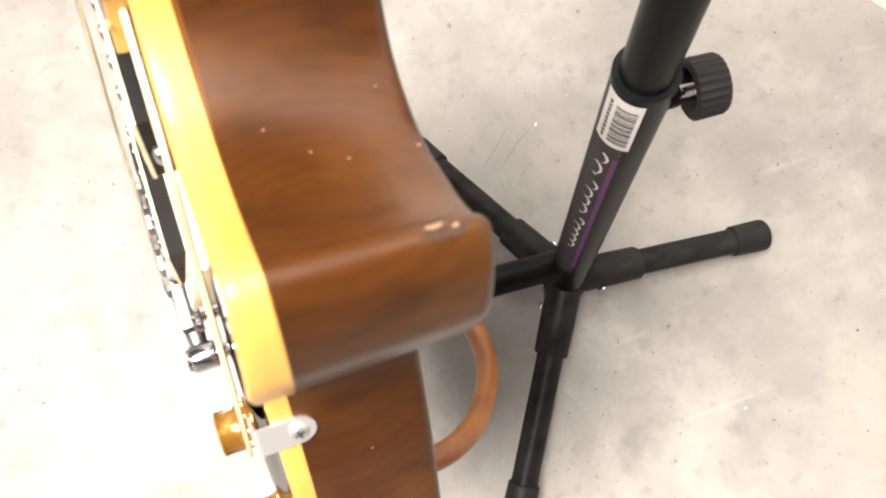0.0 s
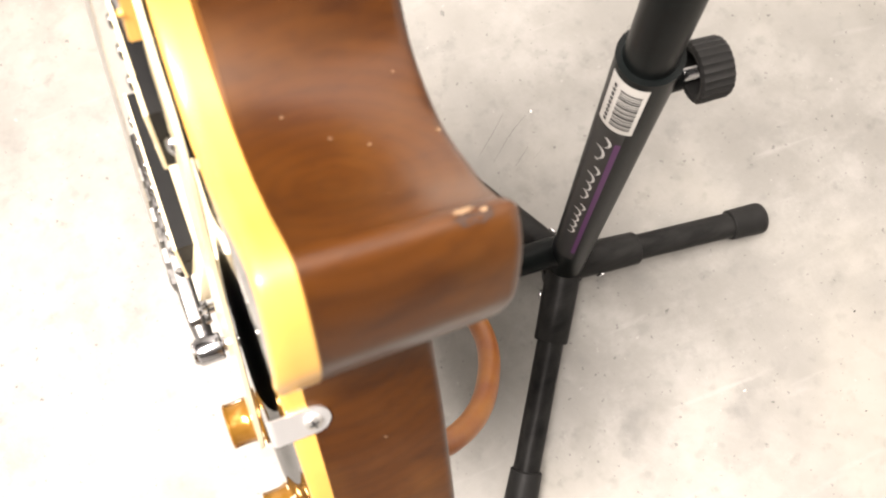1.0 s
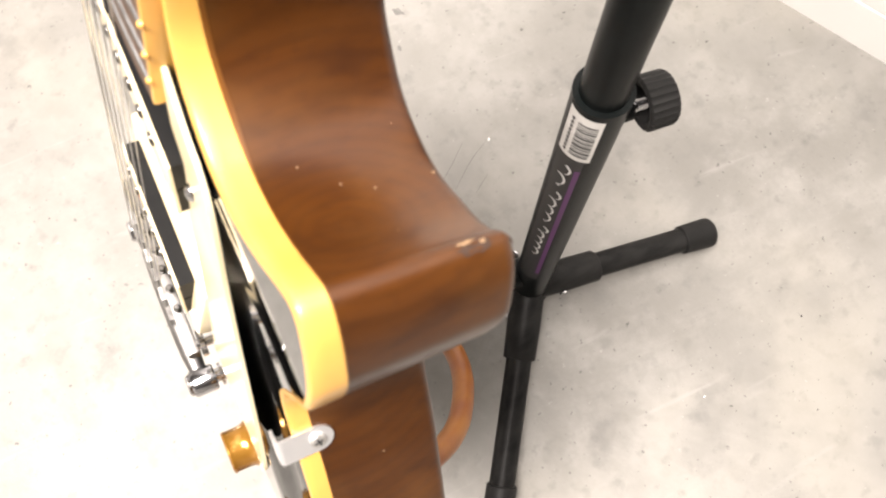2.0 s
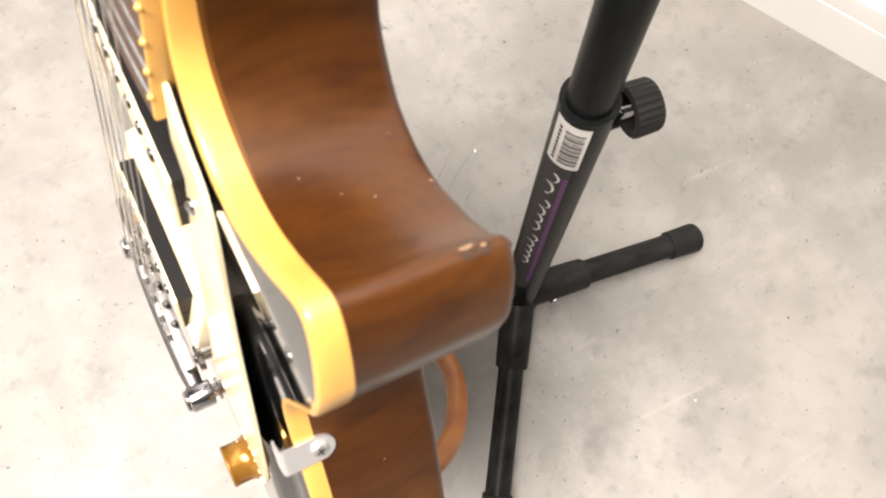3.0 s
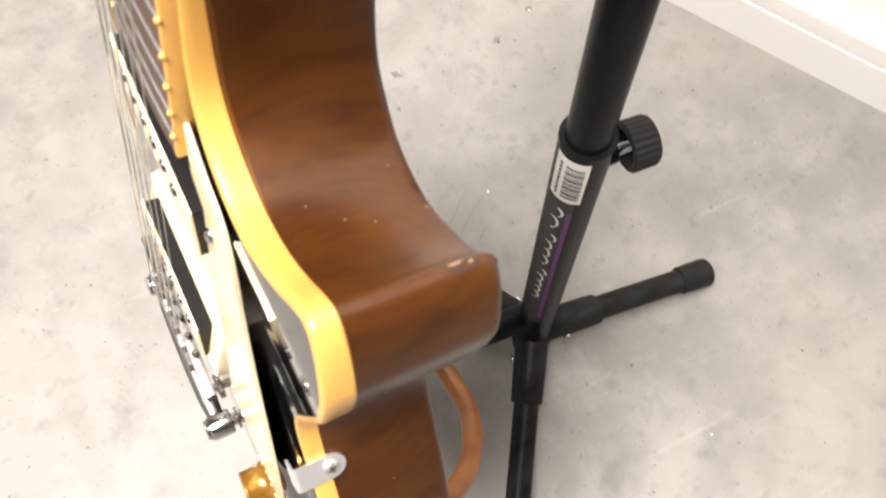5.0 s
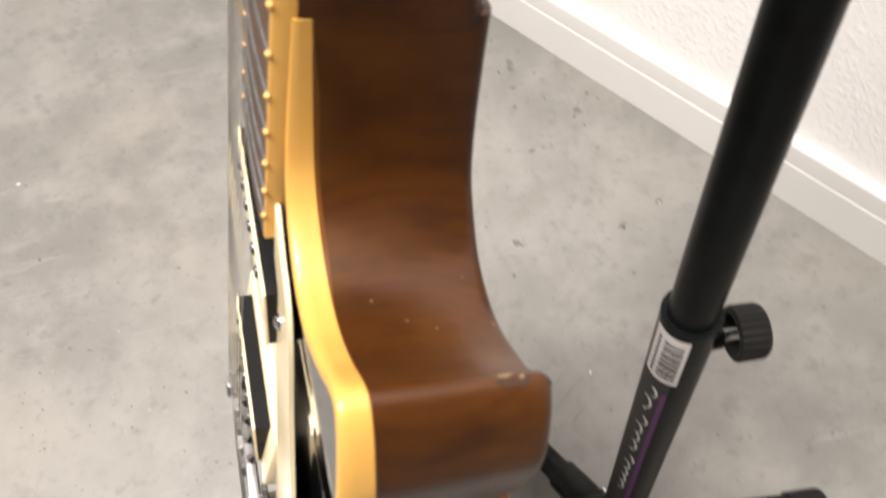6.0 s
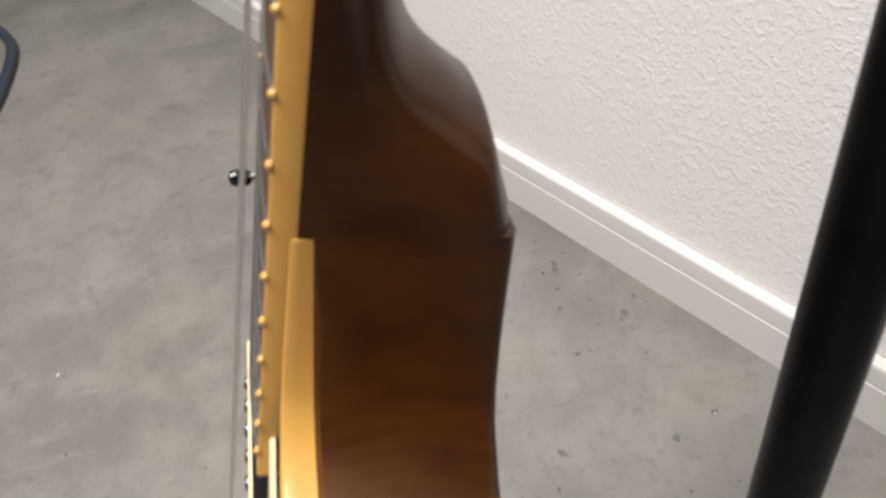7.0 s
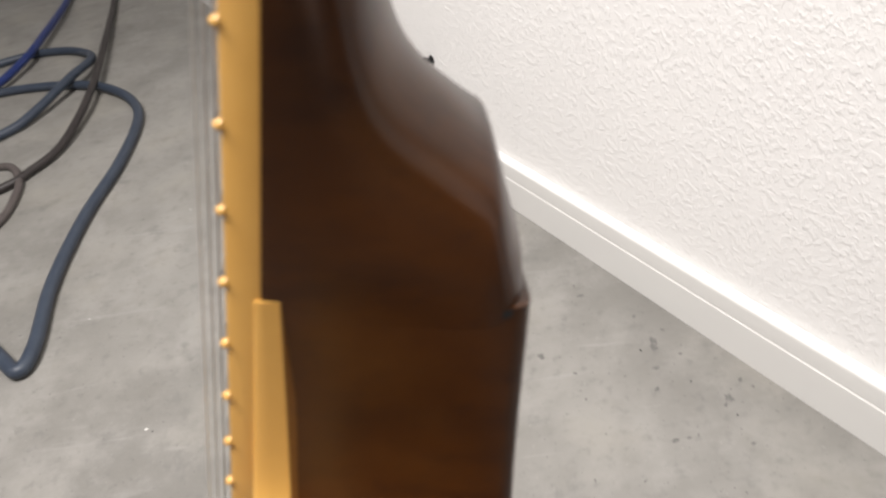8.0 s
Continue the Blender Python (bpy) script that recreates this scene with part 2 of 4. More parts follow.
def sweep(bm, pts, radius, seg=16, cap=True):
    """A tube along the points; radius is a number or one number a point."""
    pts = [Vector(p) for p in pts]
    rings = []
    for i, (p, t, n, b) in enumerate(frames_along(pts)):
        r = radius[i] if isinstance(radius, (list, tuple)) else radius
        rings.append([bm.verts.new(p + n * (r * math.cos(2 * math.pi * k / seg)) + b * (r * math.sin(2 * math.pi * k / seg))) for k in range(seg)])
    for a, c in zip(rings, rings[1:]):
        for k in range(seg):
            bm.faces.new((a[k], a[(k + 1) % seg], c[(k + 1) % seg], c[k]))
    if cap:
        bm.faces.new(rings[0][::-1])
        bm.faces.new(rings[-1])
    return bm


def spline(ctrl, n=8, closed=False):
    """Catmull-Rom through the control points."""
    c = [Vector(p) for p in ctrl]
    out, m = [], len(c)
    for i in range(m if closed else m - 1):
        if closed:
            p0, p1, p2, p3 = c[i - 1], c[i], c[(i + 1) % m], c[(i + 2) % m]
        else:
            p0, p1, p2, p3 = c[max(i - 1, 0)], c[i], c[i + 1], c[min(i + 2, m - 1)]
        for k in range(n):
            t = k / n
            out.append(0.5 * ((2 * p1) + (p2 - p0) * t + (2 * p0 - 5 * p1 + 4 * p2 - p3) * t * t + (3 * p1 - p0 - 3 * p2 + p3) * t ** 3))
    if not closed:
        out.append(c[-1])
    return out


def box(bm, lo, hi, bevel=0.0):
    lo, hi = Vector(lo), Vector(hi)
    r = bmesh.ops.create_cube(bm, size=1.0, matrix=Matrix.Translation((lo + hi) / 2) @ Matrix.Diagonal((*(hi - lo), 1)))
    if bevel:
        edges = list({e for v in r["verts"] for e in v.link_edges})
        bmesh.ops.bevel(bm, geom=edges, offset=bevel, segments=2, affect="EDGES", profile=0.5)
    return bm


def lathe(bm, profile, origin, axis, seg=24):
    """Turn (distance along axis, radius) pairs about the axis."""
    origin, axis = Vector(origin), Vector(axis).normalized()
    n = axis.orthogonal().normalized()
    b = axis.cross(n)
    rings = [[bm.verts.new(origin + axis * h + (n * math.cos(2 * math.pi * k / seg) + b * math.sin(2 * math.pi * k / seg)) * max(r, 1e-5)) for k in range(seg)] for h, r in profile]
    for a, c in zip(rings, rings[1:]):
        for k in range(seg):
            bm.faces.new((a[k], a[(k + 1) % seg], c[(k + 1) % seg], c[k]))
    bm.faces.new(rings[0][::-1])
    bm.faces.new(rings[-1])
    return bm


def prism(bm, outline, low, high, place, bevel=0.0):
    """Extrude a flat outline of (a, b) between two depths, placed by place(a, b, c)."""
    lo = [bm.verts.new(place(a, b, low)) for a, b in outline]
    hi = [bm.verts.new(place(a, b, high)) for a, b in outline]
    n = len(lo)
    faces = [bm.faces.new(lo[::-1]), bm.faces.new(hi)]
    for i in range(n):
        bm.faces.new((lo[i], lo[(i + 1) % n], hi[(i + 1) % n], hi[i]))
    if bevel:
        edges = [e for e in faces[1].edges]
        bmesh.ops.bevel(bm, geom=edges, offset=bevel, segments=2, affect="EDGES", profile=0.5)
    return bm


# ---- the room ----
ALONG = Vector((-0.5024, 0.8647, 0))
ACROSS = Vector((0.8647, 0.5024, 0))
FOOT = Vector((0.5845, 0.1930, 0))


def room(along, across, z):
    """A place in the room: metres along the painted wall, out of it (minus: into the room), and up."""
    return FOOT + ALONG * along + ACROSS * across + Vector((0, 0, z))


def slab(name, lo, hi, mat, label, category=""):
    bm = bmesh.new()
    v = [bm.verts.new(room(*p)) for p in [(x, y, z) for x in (lo[0], hi[0]) for y in (lo[1], hi[1]) for z in (lo[2], hi[2])]]
    for q in ((0, 1, 3, 2), (4, 6, 7, 5), (0, 4, 5, 1), (2, 3, 7, 6), (0, 2, 6, 4), (1, 5, 7, 3)):
        bm.faces.new([v[i] for i in q])
    return tagged(part(name, bm, mat, smooth=False), label, category, kind="structure")


floor = slab("floor", (-4.6, -4.2, -0.1), (5.2, 0.1, 0.0), CONCRETE, "bare smooth grey concrete floor with dark specks and scuffs", "floor")
slab("ceiling", (-4.6, -4.2, 2.7), (5.2, 0.1, 2.8), CEIL, "unseen ceiling, kept dark to hold back bounced light", "ceiling")
# added walls, never in view; south and west are placed for bracket and chrome reflections
slab("wall_south", (-4.7, -4.2, 0.0), (-4.6, 0.1, 2.7), UNSEEN_WALL, "unseen pale wall that closes the room and brightens reflections", "wall")
slab("wall_north", (5.2, -4.2, 0.0), (5.3, 0.1, 2.7), UNSEEN_WALL, "unseen pale wall that closes the room and brightens reflections", "wall")
slab("wall_west", (-4.6, -4.3, 0.0), (5.2, -4.2, 2.7), UNSEEN_WALL, "unseen pale wall that closes the room and brightens reflections", "wall")


def textured_wall():
    """The wall by the stand, with its trowelled texture raised in the mesh where it is near."""
    bm = bmesh.new()
    xs = [-4.6, -1.0] + [-0.3 + 0.0048 * i for i in range(416)] + [2.2, 3.2, 5.2]
    zs = [0.0, 0.05] + [0.0885 + 0.0048 * i for i in range(132)] + [0.9, 1.5, 2.7]
    rows = []
    for x in xs:
        col = []
        for z in zs:
            near = 0.0 if z < 0.082 or z > 0.73 or x < -0.31 or x > 1.7 else 1.0
            k = noise.noise(Vector((x * 72, z * 95, 3.0)))
            h = max(0.0, min(k - 0.08, 0.22)) * 0.0006 * near
            col.append(bm.verts.new(room(x, -h, z)))
        rows.append(col)
    for a, c in zip(rows, rows[1:]):
        for i in range(len(zs) - 1):
            bm.faces.new((a[i], a[i + 1], c[i + 1], c[i]))
    back = [bm.verts.new(room(x, 0.1, z)) for x in (-4.6, 5.2) for z in (0.0, 2.7)]
    bm.faces.new((back[0], back[2], back[3], back[1]))
    tagged(part("wall_east", bm, WALL), "white painted wall with trowelled knockdown texture", "wall", kind="structure")


textured_wall()


def baseboard():
    prof = [(0.0, 0.0), (-0.015, 0.0), (-0.015, 0.0568), (-0.0146, 0.0574), (-0.0128, 0.0578), (-0.0128, 0.0583), (-0.0140, 0.0587), (-0.0140, 0.0690), (-0.0137, 0.0800), (-0.0134, 0.0830), (-0.0126, 0.0850), (-0.0108, 0.0864), (-0.0076, 0.0873), (-0.003, 0.0877), (0.0, 0.0878)]
    bm = bmesh.new()
    rows = [[bm.verts.new(room(x, y - 0.0005, z)) for y, z in prof] for x in [-4.6 + 0.1 * i for i in range(99)]]
    for a, c in zip(rows, rows[1:]):
        for i in range(len(prof) - 1):
            bm.faces.new((a[i], a[i + 1], c[i + 1], c[i]))
    tagged(part("baseboard", bm, TRIM, smooth=False), "white painted moulded baseboard along the wall", "baseboard", kind="structure")


baseboard()


def wall_hook():
    bm = bmesh.new()
    p = room(1.297, 0.0, 0.2005)
    lathe(bm, [(0.0, 0.0075), (0.003, 0.0075), (0.004, 0.0055), (0.012, 0.0055), (0.013, 0.0085), (0.018, 0.0085), (0.020, 0.005)], p + ACROSS * 0.002, -ACROSS, 16)
    tagged(part("wall_peg", bm, GRIME), "small dark peg stuck in the white wall", "peg")


wall_hook()

# ---- the guitar ----
# Its own axes: a up along the body, b towards the cutaway side, c from front to back; a = 0 where the neck meets the cutaway.
JOINT = Vector((-0.0522, 0.1672, 0.6561))
UP, SIDE, BACK = Vector((0.2267, 0.0613, 0.9721)), Vector((0.0390, -0.9978, 0.0538)), Vector((0.9732, 0.0258, -0.2285))
DROP, MID = 0.430, 0.027
guitar = new("electric_guitar")
guitar.matrix_world = Matrix(((BACK.x, -SIDE.x, UP.x, 0), (BACK.y, -SIDE.y, UP.y, 0), (BACK.z, -SIDE.z, UP.z, 0), (0, 0, 0, 1)))
guitar.location = JOINT - UP * DROP + BACK * MID
tagged(guitar, "single-cutaway electric guitar, brown sides, black top, amber binding, on stand", "guitar")


def G(a, b, c):
    return Vector((c - MID, -b, a + DROP))


EDGE, REAR = 0.0056, 0.0523
HALF = [(-0.0015, 0.0277), (-0.0303, 0.0292), (-0.0508, 0.0326), (-0.0629, 0.0414), (-0.0700, 0.0566), (-0.0685, 0.0734), (-0.0599, 0.0886), (-0.0498, 0.1004), (-0.0456, 0.1060), (-0.0460, 0.1110), (-0.0522, 0.1163), (-0.0624, 0.1208),
        (-0.0715, 0.1226), (-0.0877, 0.1207), (-0.1062, 0.1150), (-0.1252, 0.1092), (-0.1464, 0.1020), (-0.1618, 0.1011), (-0.1753, 0.1069), (-0.1886, 0.1168), (-0.2012, 0.1262), (-0.2127, 0.1337), (-0.2254, 0.1419), (-0.2400, 0.1510), (-0.260, 0.1615), (-0.290, 0.1690), (-0.325, 0.1700), (-0.362, 0.1630), (-0.395, 0.1420), (-0.416, 0.1020), (-0.426, 0.0500)]
FAR = [(-0.428, 0.0), (-0.426, -0.050), (-0.416, -0.102), (-0.395, -0.142), (-0.362, -0.163), (-0.325, -0.170), (-0.290, -0.169), (-0.258, -0.161), (-0.237, -0.150), (-0.215, -0.131), (-0.195, -0.117), (-0.170, -0.1105), (-0.140, -0.115), (-0.100, -0.128), (-0.068, -0.135), (-0.042, -0.129), (-0.023, -0.110), (-0.0125, -0.080), (-0.007, -0.050), (-0.004, -0.0272)]
# how far the wall of the cutaway leans out towards the back, point by point
SPLAY = [0.0004, -0.0018, -0.0036, -0.0032, 0.0010, 0.0056, 0.0078, 0.0062, 0.0034, 0.0010]


def fair(line, first, last):
    """Even out the bends of a stretch of the line without drawing it in."""
    line = np.array(line)
    for k in range(40):
        bend = line[first - 1:last - 1] + line[first + 1:last + 1] - 2 * line[first:last]
        line[first:last] += (0.25 if k % 2 == 0 else -0.255) * bend
    return [tuple(float(x) for x in p) for p in line]


def outline_at(depth):
    """The body's outline at a depth: 0 at the binding's lower edge, 1 at the back."""
    ctrl = []
    for i, (a, b) in enumerate(HALF):
        p, q = Vector(HALF[max(i - 1, 0)]), Vector(HALF[min(i + 1, len(HALF) - 1)])
        t = (q - p).normalized()
        k = SPLAY[i] * depth if i < len(SPLAY) else 0.0
        ctrl.append((a - t.y * k, b + t.x * k, 0))
    edge = [(p.x, p.y) for p in spline(ctrl + [(a, b, 0) for a, b in FAR], 8)]
    return fair(edge, 3, 200) + [(-0.0017, 0.0), (-0.0015, 0.0267)]


def rim(a):
    """Depth of the front edge of the binding."""
    if a > -0.075:
        return -0.0024 + 0.0609 * (min(a, 0.0) + 0.05)
    return -0.0039 + 0.0019 * min((-0.075 - a) / 0.045, 1.0)


OUTLINE = outline_at(0.0)


def inset(outline, d):
    """The outline moved inwards by d, one number or one for each point."""
    out, n = [], len(outline)
    for i in range(n):
        p, q = Vector(outline[i - 1]), Vector(outline[(i + 1) % n])
        t = (q - p).normalized()
        if i in (0, n - 1):
            t = Vector((-1.0, 0.05)).normalized()
        k = d[i] if isinstance(d, list) else d
        out.append((outline[i][0] - t.y * k * TURN_SIGN, outline[i][1] + t.x * k * TURN_SIGN))
    return out


AREA = sum(OUTLINE[i - 1][0] * OUTLINE[i][1] - OUTLINE[i][0] * OUTLINE[i - 1][1] for i in range(len(OUTLINE)))
TURN_SIGN = 1 if AREA > 0 else -1


def loft(bm, rings, cap_first=True, cap_last=True):
    made = [[bm.verts.new(p) for p in ring] for ring in rings]
    for x, y in zip(made, made[1:]):
        n = len(x)
        for i in range(n):
            bm.faces.new((x[i], x[(i + 1) % n], y[(i + 1) % n], y[i]))
    if cap_first:
        bm.faces.new(made[0][::-1])
    if cap_last:
        bm.faces.new(made[-1])
    return bm


def ease(x):
    x = min(max(x, 0.0), 1.0)
    return x * x * (3 - 2 * x)


def wall(depth, turn):
    """A ring round the body's side: depth 0 at the binding to 1 where the back rounds over, then turn 0 to a right angle."""
    c = EDGE + (REAR - 0.004 - EDGE) * depth + 0.004 * math.sin(turn)
    k = (c - EDGE) / (REAR - EDGE)
    flat = outline_at(k)
    # the back is rounded away towards the tip of the horn
    horn = [ease((b - 0.088) / 0.024) * ease((a + 0.150) / 0.040) for a, b in flat]
    shift = [0.004 * (1 - math.cos(turn)) - 0.0024 * k * (1 - h) for h in horn]
    return [(a, b, c - 0.0017 * h * k) for (a, b), h in zip(inset(flat, shift), horn)]


def guitar_body():
    bm = loft(bmesh.new(), [[G(*p) for p in wall(k / 8, 0.0)] for k in range(8)] + [[G(*p) for p in wall(1.0, k * math.pi / 10)] for k in range(6)])
    part("body", bm, WOOD, guitar, "glossy brown stained mahogany sides and back")
    # the binding: k runs from its lower edge (0) to the front edge (1), d inwards, f back from the front edge
    rings = []
    for k, d, f in ((0.0, 0.0012, 0.0), (0.0, -0.0003, 0.0), (0.5, -0.0003, 0.0), (1.0, -0.0003, 0.0014), (1.0, 0.0001, 0.0004), (1.0, 0.0009, 0.0), (1.0, 0.0020, 0.0), (1.0, 0.0021, 0.002)):
        rings.append([G(a, b, EDGE + (rim(a) - EDGE) * k + f) for a, b in inset(outline_at(-0.17 * k), d)])
    part("binding", loft(bmesh.new(), rings, False, False), CREAM, guitar, "yellowed amber binding round the front edge")
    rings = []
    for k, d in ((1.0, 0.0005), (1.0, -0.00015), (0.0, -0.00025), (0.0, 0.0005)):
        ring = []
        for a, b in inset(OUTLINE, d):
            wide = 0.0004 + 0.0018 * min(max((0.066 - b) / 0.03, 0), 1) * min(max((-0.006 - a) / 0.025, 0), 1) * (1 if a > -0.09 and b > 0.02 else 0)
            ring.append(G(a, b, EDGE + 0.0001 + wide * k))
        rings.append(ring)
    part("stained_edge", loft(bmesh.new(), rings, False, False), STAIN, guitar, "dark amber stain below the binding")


guitar_body()


EDGE_POINTS = np.array(outline_at(-0.17))


def top_height(a, b):
    """The carved top: flat along the rim, rising towards the bridge."""
    d = float(np.hypot(EDGE_POINTS[:, 0] - a, EDGE_POINTS[:, 1] - b).min())
    c = rim(a) + 0.0004
    # it swells until it almost meets the pickguard
    swell = max(-0.0052 + 0.0477 * (a + 0.10) + 0.0024, -0.0095)
    c += min(swell - c, 0.0) * ease((d - 0.022) / 0.030) * ease((-0.085 - a) / 0.02)
    return max(c, 0.0025 + 0.066 * a) if a > -0.10 and abs(b) < 0.03 else c


def guitar_top():
    import mathutils
    edge = inset(outline_at(-0.17), 0.0018)
    pts = [Vector(p) for p in edge]
    n = len(pts)
    step = 0.0036
    near = np.array(edge)
    inner = []
    for i in range(-121, 3):
        for j in range(-50, 50):
            p = Vector((i * step, j * step))
            if np.hypot(near[:, 0] - p.x, near[:, 1] - p.y).min() > 0.003:
                inner.append(p)
    v, e, f, *_ = mathutils.geometry.delaunay_2d_cdt(pts + inner, [], [list(range(n))], 1, 1e-6)
    bm = bmesh.new()
    vs = [bm.verts.new(G(p.x, p.y, top_height(p.x, p.y))) for p in v]
    for face in f:
        bm.faces.new([vs[i] for i in face])
    part("top", bm, BLACK, guitar, "glossy black carved top")


guitar_top()

# neck: the board's top edge lies at c = BOARD + LEANS * a
BOARD, LEANS, SCALE = -0.0041, 0.0646, 0.6287


def fret_place(k):
    return SCALE * (1 - 2 ** (-k / 12)) - SCALE * (1 - 2 ** (-16 / 12))


def N(s, b, c):
    """A place on the neck: s up from the sixteenth fret, b aside, c back from the board's top edge."""
    return G(s + 0.002, b, BOARD + LEANS * (s + 0.002) + c)


def half_width(s):
    return 0.0272 - 0.0150 * s


def crown(b, s):
    w = half_width(s)
    return -0.0011 * (1 - (b / w) ** 2)


def nd(k):
    return -fret_place(k)


def guitar_neck():
    top, end = -fret_place(0), -(fret_place(22) + 0.010)
    bm = bmesh.new()
    rings = []
    for s in [end + (top - end) * i / 24 for i in range(25)]:
        w = half_width(s) - 0.0016
        rings.append([N(s, w * j / 6, crown(w * j / 6, s)) for j in range(-6, 7)] + [N(s, w, 0.0061), N(s, -w, 0.0061)])
    board = part("fretboard", loft(bm, rings), ROSEWOOD, guitar, "dark rosewood fretboard with amber binding")
    for side in (1, -1):
        rings = []
        for s in [end + (top - end) * i / 24 for i in range(25)]:
            w = half_width(s)
            rings.append([N(s, side * x, c) for x, c in ((w - 0.0016, -0.0001), (w - 0.0004, 0.0), (w, 0.0005), (w, 0.0063), (w - 0.0016, 0.0063))])
        part("board_binding", loft(bmesh.new(), rings), CREAM, board)
        for k in range(1, 23):
            bm = bmesh.new()
            s = nd(k)
            w = half_width(s)
            lathe(bm, [(0, 0.0011), (0.0009, 0.0010), (0.0014, 0.0005)], N(s, side * (w - 0.0007), 0.0002), (-1, 0, 0), 10)
            part("fret_nib", bm, CREAM, board)
    for k in range(1, 23):
        s = nd(k)
        w = half_width(s) - 0.0014
        part("fret", sweep(bmesh.new(), [N(s, w * j / 6, crown(w * j / 6, s) + 0.0001) for j in range(-6, 7)], 0.0010, 8), SATIN, board)
    # shaft and heel
    bm = bmesh.new()
    rings = []
    depth = [(-0.040, 0.0440, 0.0520), (-0.0005, 0.0440, 0.0520), (0.010, 0.0432, 0.0494), (0.020, 0.0424, 0.0464), (0.0235, 0.0415, 0.0450), (0.0255, 0.0380, 0.0424), (0.029, 0.0325, 0.0381), (0.034, 0.0262, 0.0323), (0.040, 0.0216, 0.0277), (0.048, 0.0182, 0.0247), (0.058, 0.0158, 0.0232), (0.075, 0.0130, 0.0236), (0.12, 0.0140, 0.0283), (0.2, 0.0225, 0.0348), (0.3, 0.0300, 0.0423), (top - 0.01, 0.0365, 0.0475)]
    path = spline([Vector(d) for d in depth], 4)
    xs, ks, cs = [p.x for p in path], [p.y for p in path], [p.z for p in path]
    for s in xs:
        w = half_width(s) + 0.0002
        front = BOARD + LEANS * s + 0.0063
        # the cheeks bow in a little towards the back, which leaves a faint crease where the rounding begins
        bow = 0.0032 * ease((s - 0.004) / 0.020)
        side = float(np.interp(s + (0.009 if s < 0.06 else 0.0), xs, ks))

        def flare(c):
            """Near the joint it widens with the body behind it."""
            return (0.0004 + 0.0024 * max(c - EDGE, 0.0) / (REAR - EDGE)) * (1 - ease(s / 0.040))

        cheek = [(u, front + 0.002 + (side - front - 0.0021) * u) for u in (0.0, 0.25, 0.5, 0.75, 1.0)]
        cheek = [(w - bow * u * u + flare(c), c) for u, c in cheek]
        ring = [G(s, w, front)] + [G(s, b, c) for b, c in cheek]
        for j in range(25):
            t = math.pi * j / 24
            x = math.cos(t)
            at = s + (0.009 * x * x if s < 0.06 else 0.0)
            k, c = float(np.interp(at, xs, ks)), float(np.interp(at, xs, cs))
            # squarer at the heel, half round along the shaft
            square = 0.45 + 0.55 * ease((s - 0.012) / 0.024)
            c = k + (c - k) * max(math.sin(t), 0.0) ** square
            ring.append(G(s, (w - bow + flare(c)) * math.copysign(abs(x) ** square, x), c))
        ring += [G(s, -b, c) for b, c in reversed(cheek)] + [G(s, -w, front)]
        rings.append(ring)
    part("neck", loft(bm, rings), WOOD, guitar, "brown stained neck with a stepped heel")
    bm = prism(bmesh.new(), [(top - 0.012, 0.021), (top + 0.02, 0.032), (top + 0.17, 0.040), (top + 0.18, 0.0), (top + 0.17, -0.040), (top + 0.02, -0.032), (top - 0.012, -0.021)], 0.0, 0.014, lambda a, b, c: G(a, b, c + 0.028 + 0.3 * (a - top)))
    part("headstock", bm, BLACK, guitar)
    part("nut", box(bmesh.new(), N(top, 0.0212, -0.003), N(top + 0.005, -0.0212, 0.006)), IVORY, guitar)
    for i in range(6):
        b0, b1 = -0.0175 + 0.007 * i, -0.0255 + 0.0102 * i
        part("string", sweep(bmesh.new(), [N(top, b0, -0.0013), G(-0.2500, b1, -0.0279), G(-0.293, b1, -0.0270)], 0.00046 - 0.00006 * i, 8), STEEL, guitar)


guitar_neck()


def slab_part(name, outline, low, high, mat, parent=None, label="", bevel=0.0, place=G):
    return part(name, prism(bmesh.new(), outline, low, high, place, bevel), mat, parent or guitar, label)


def guard_place(a, b, c):
    return G(a, b, c - 0.0052 + 0.0477 * (a + 0.10))


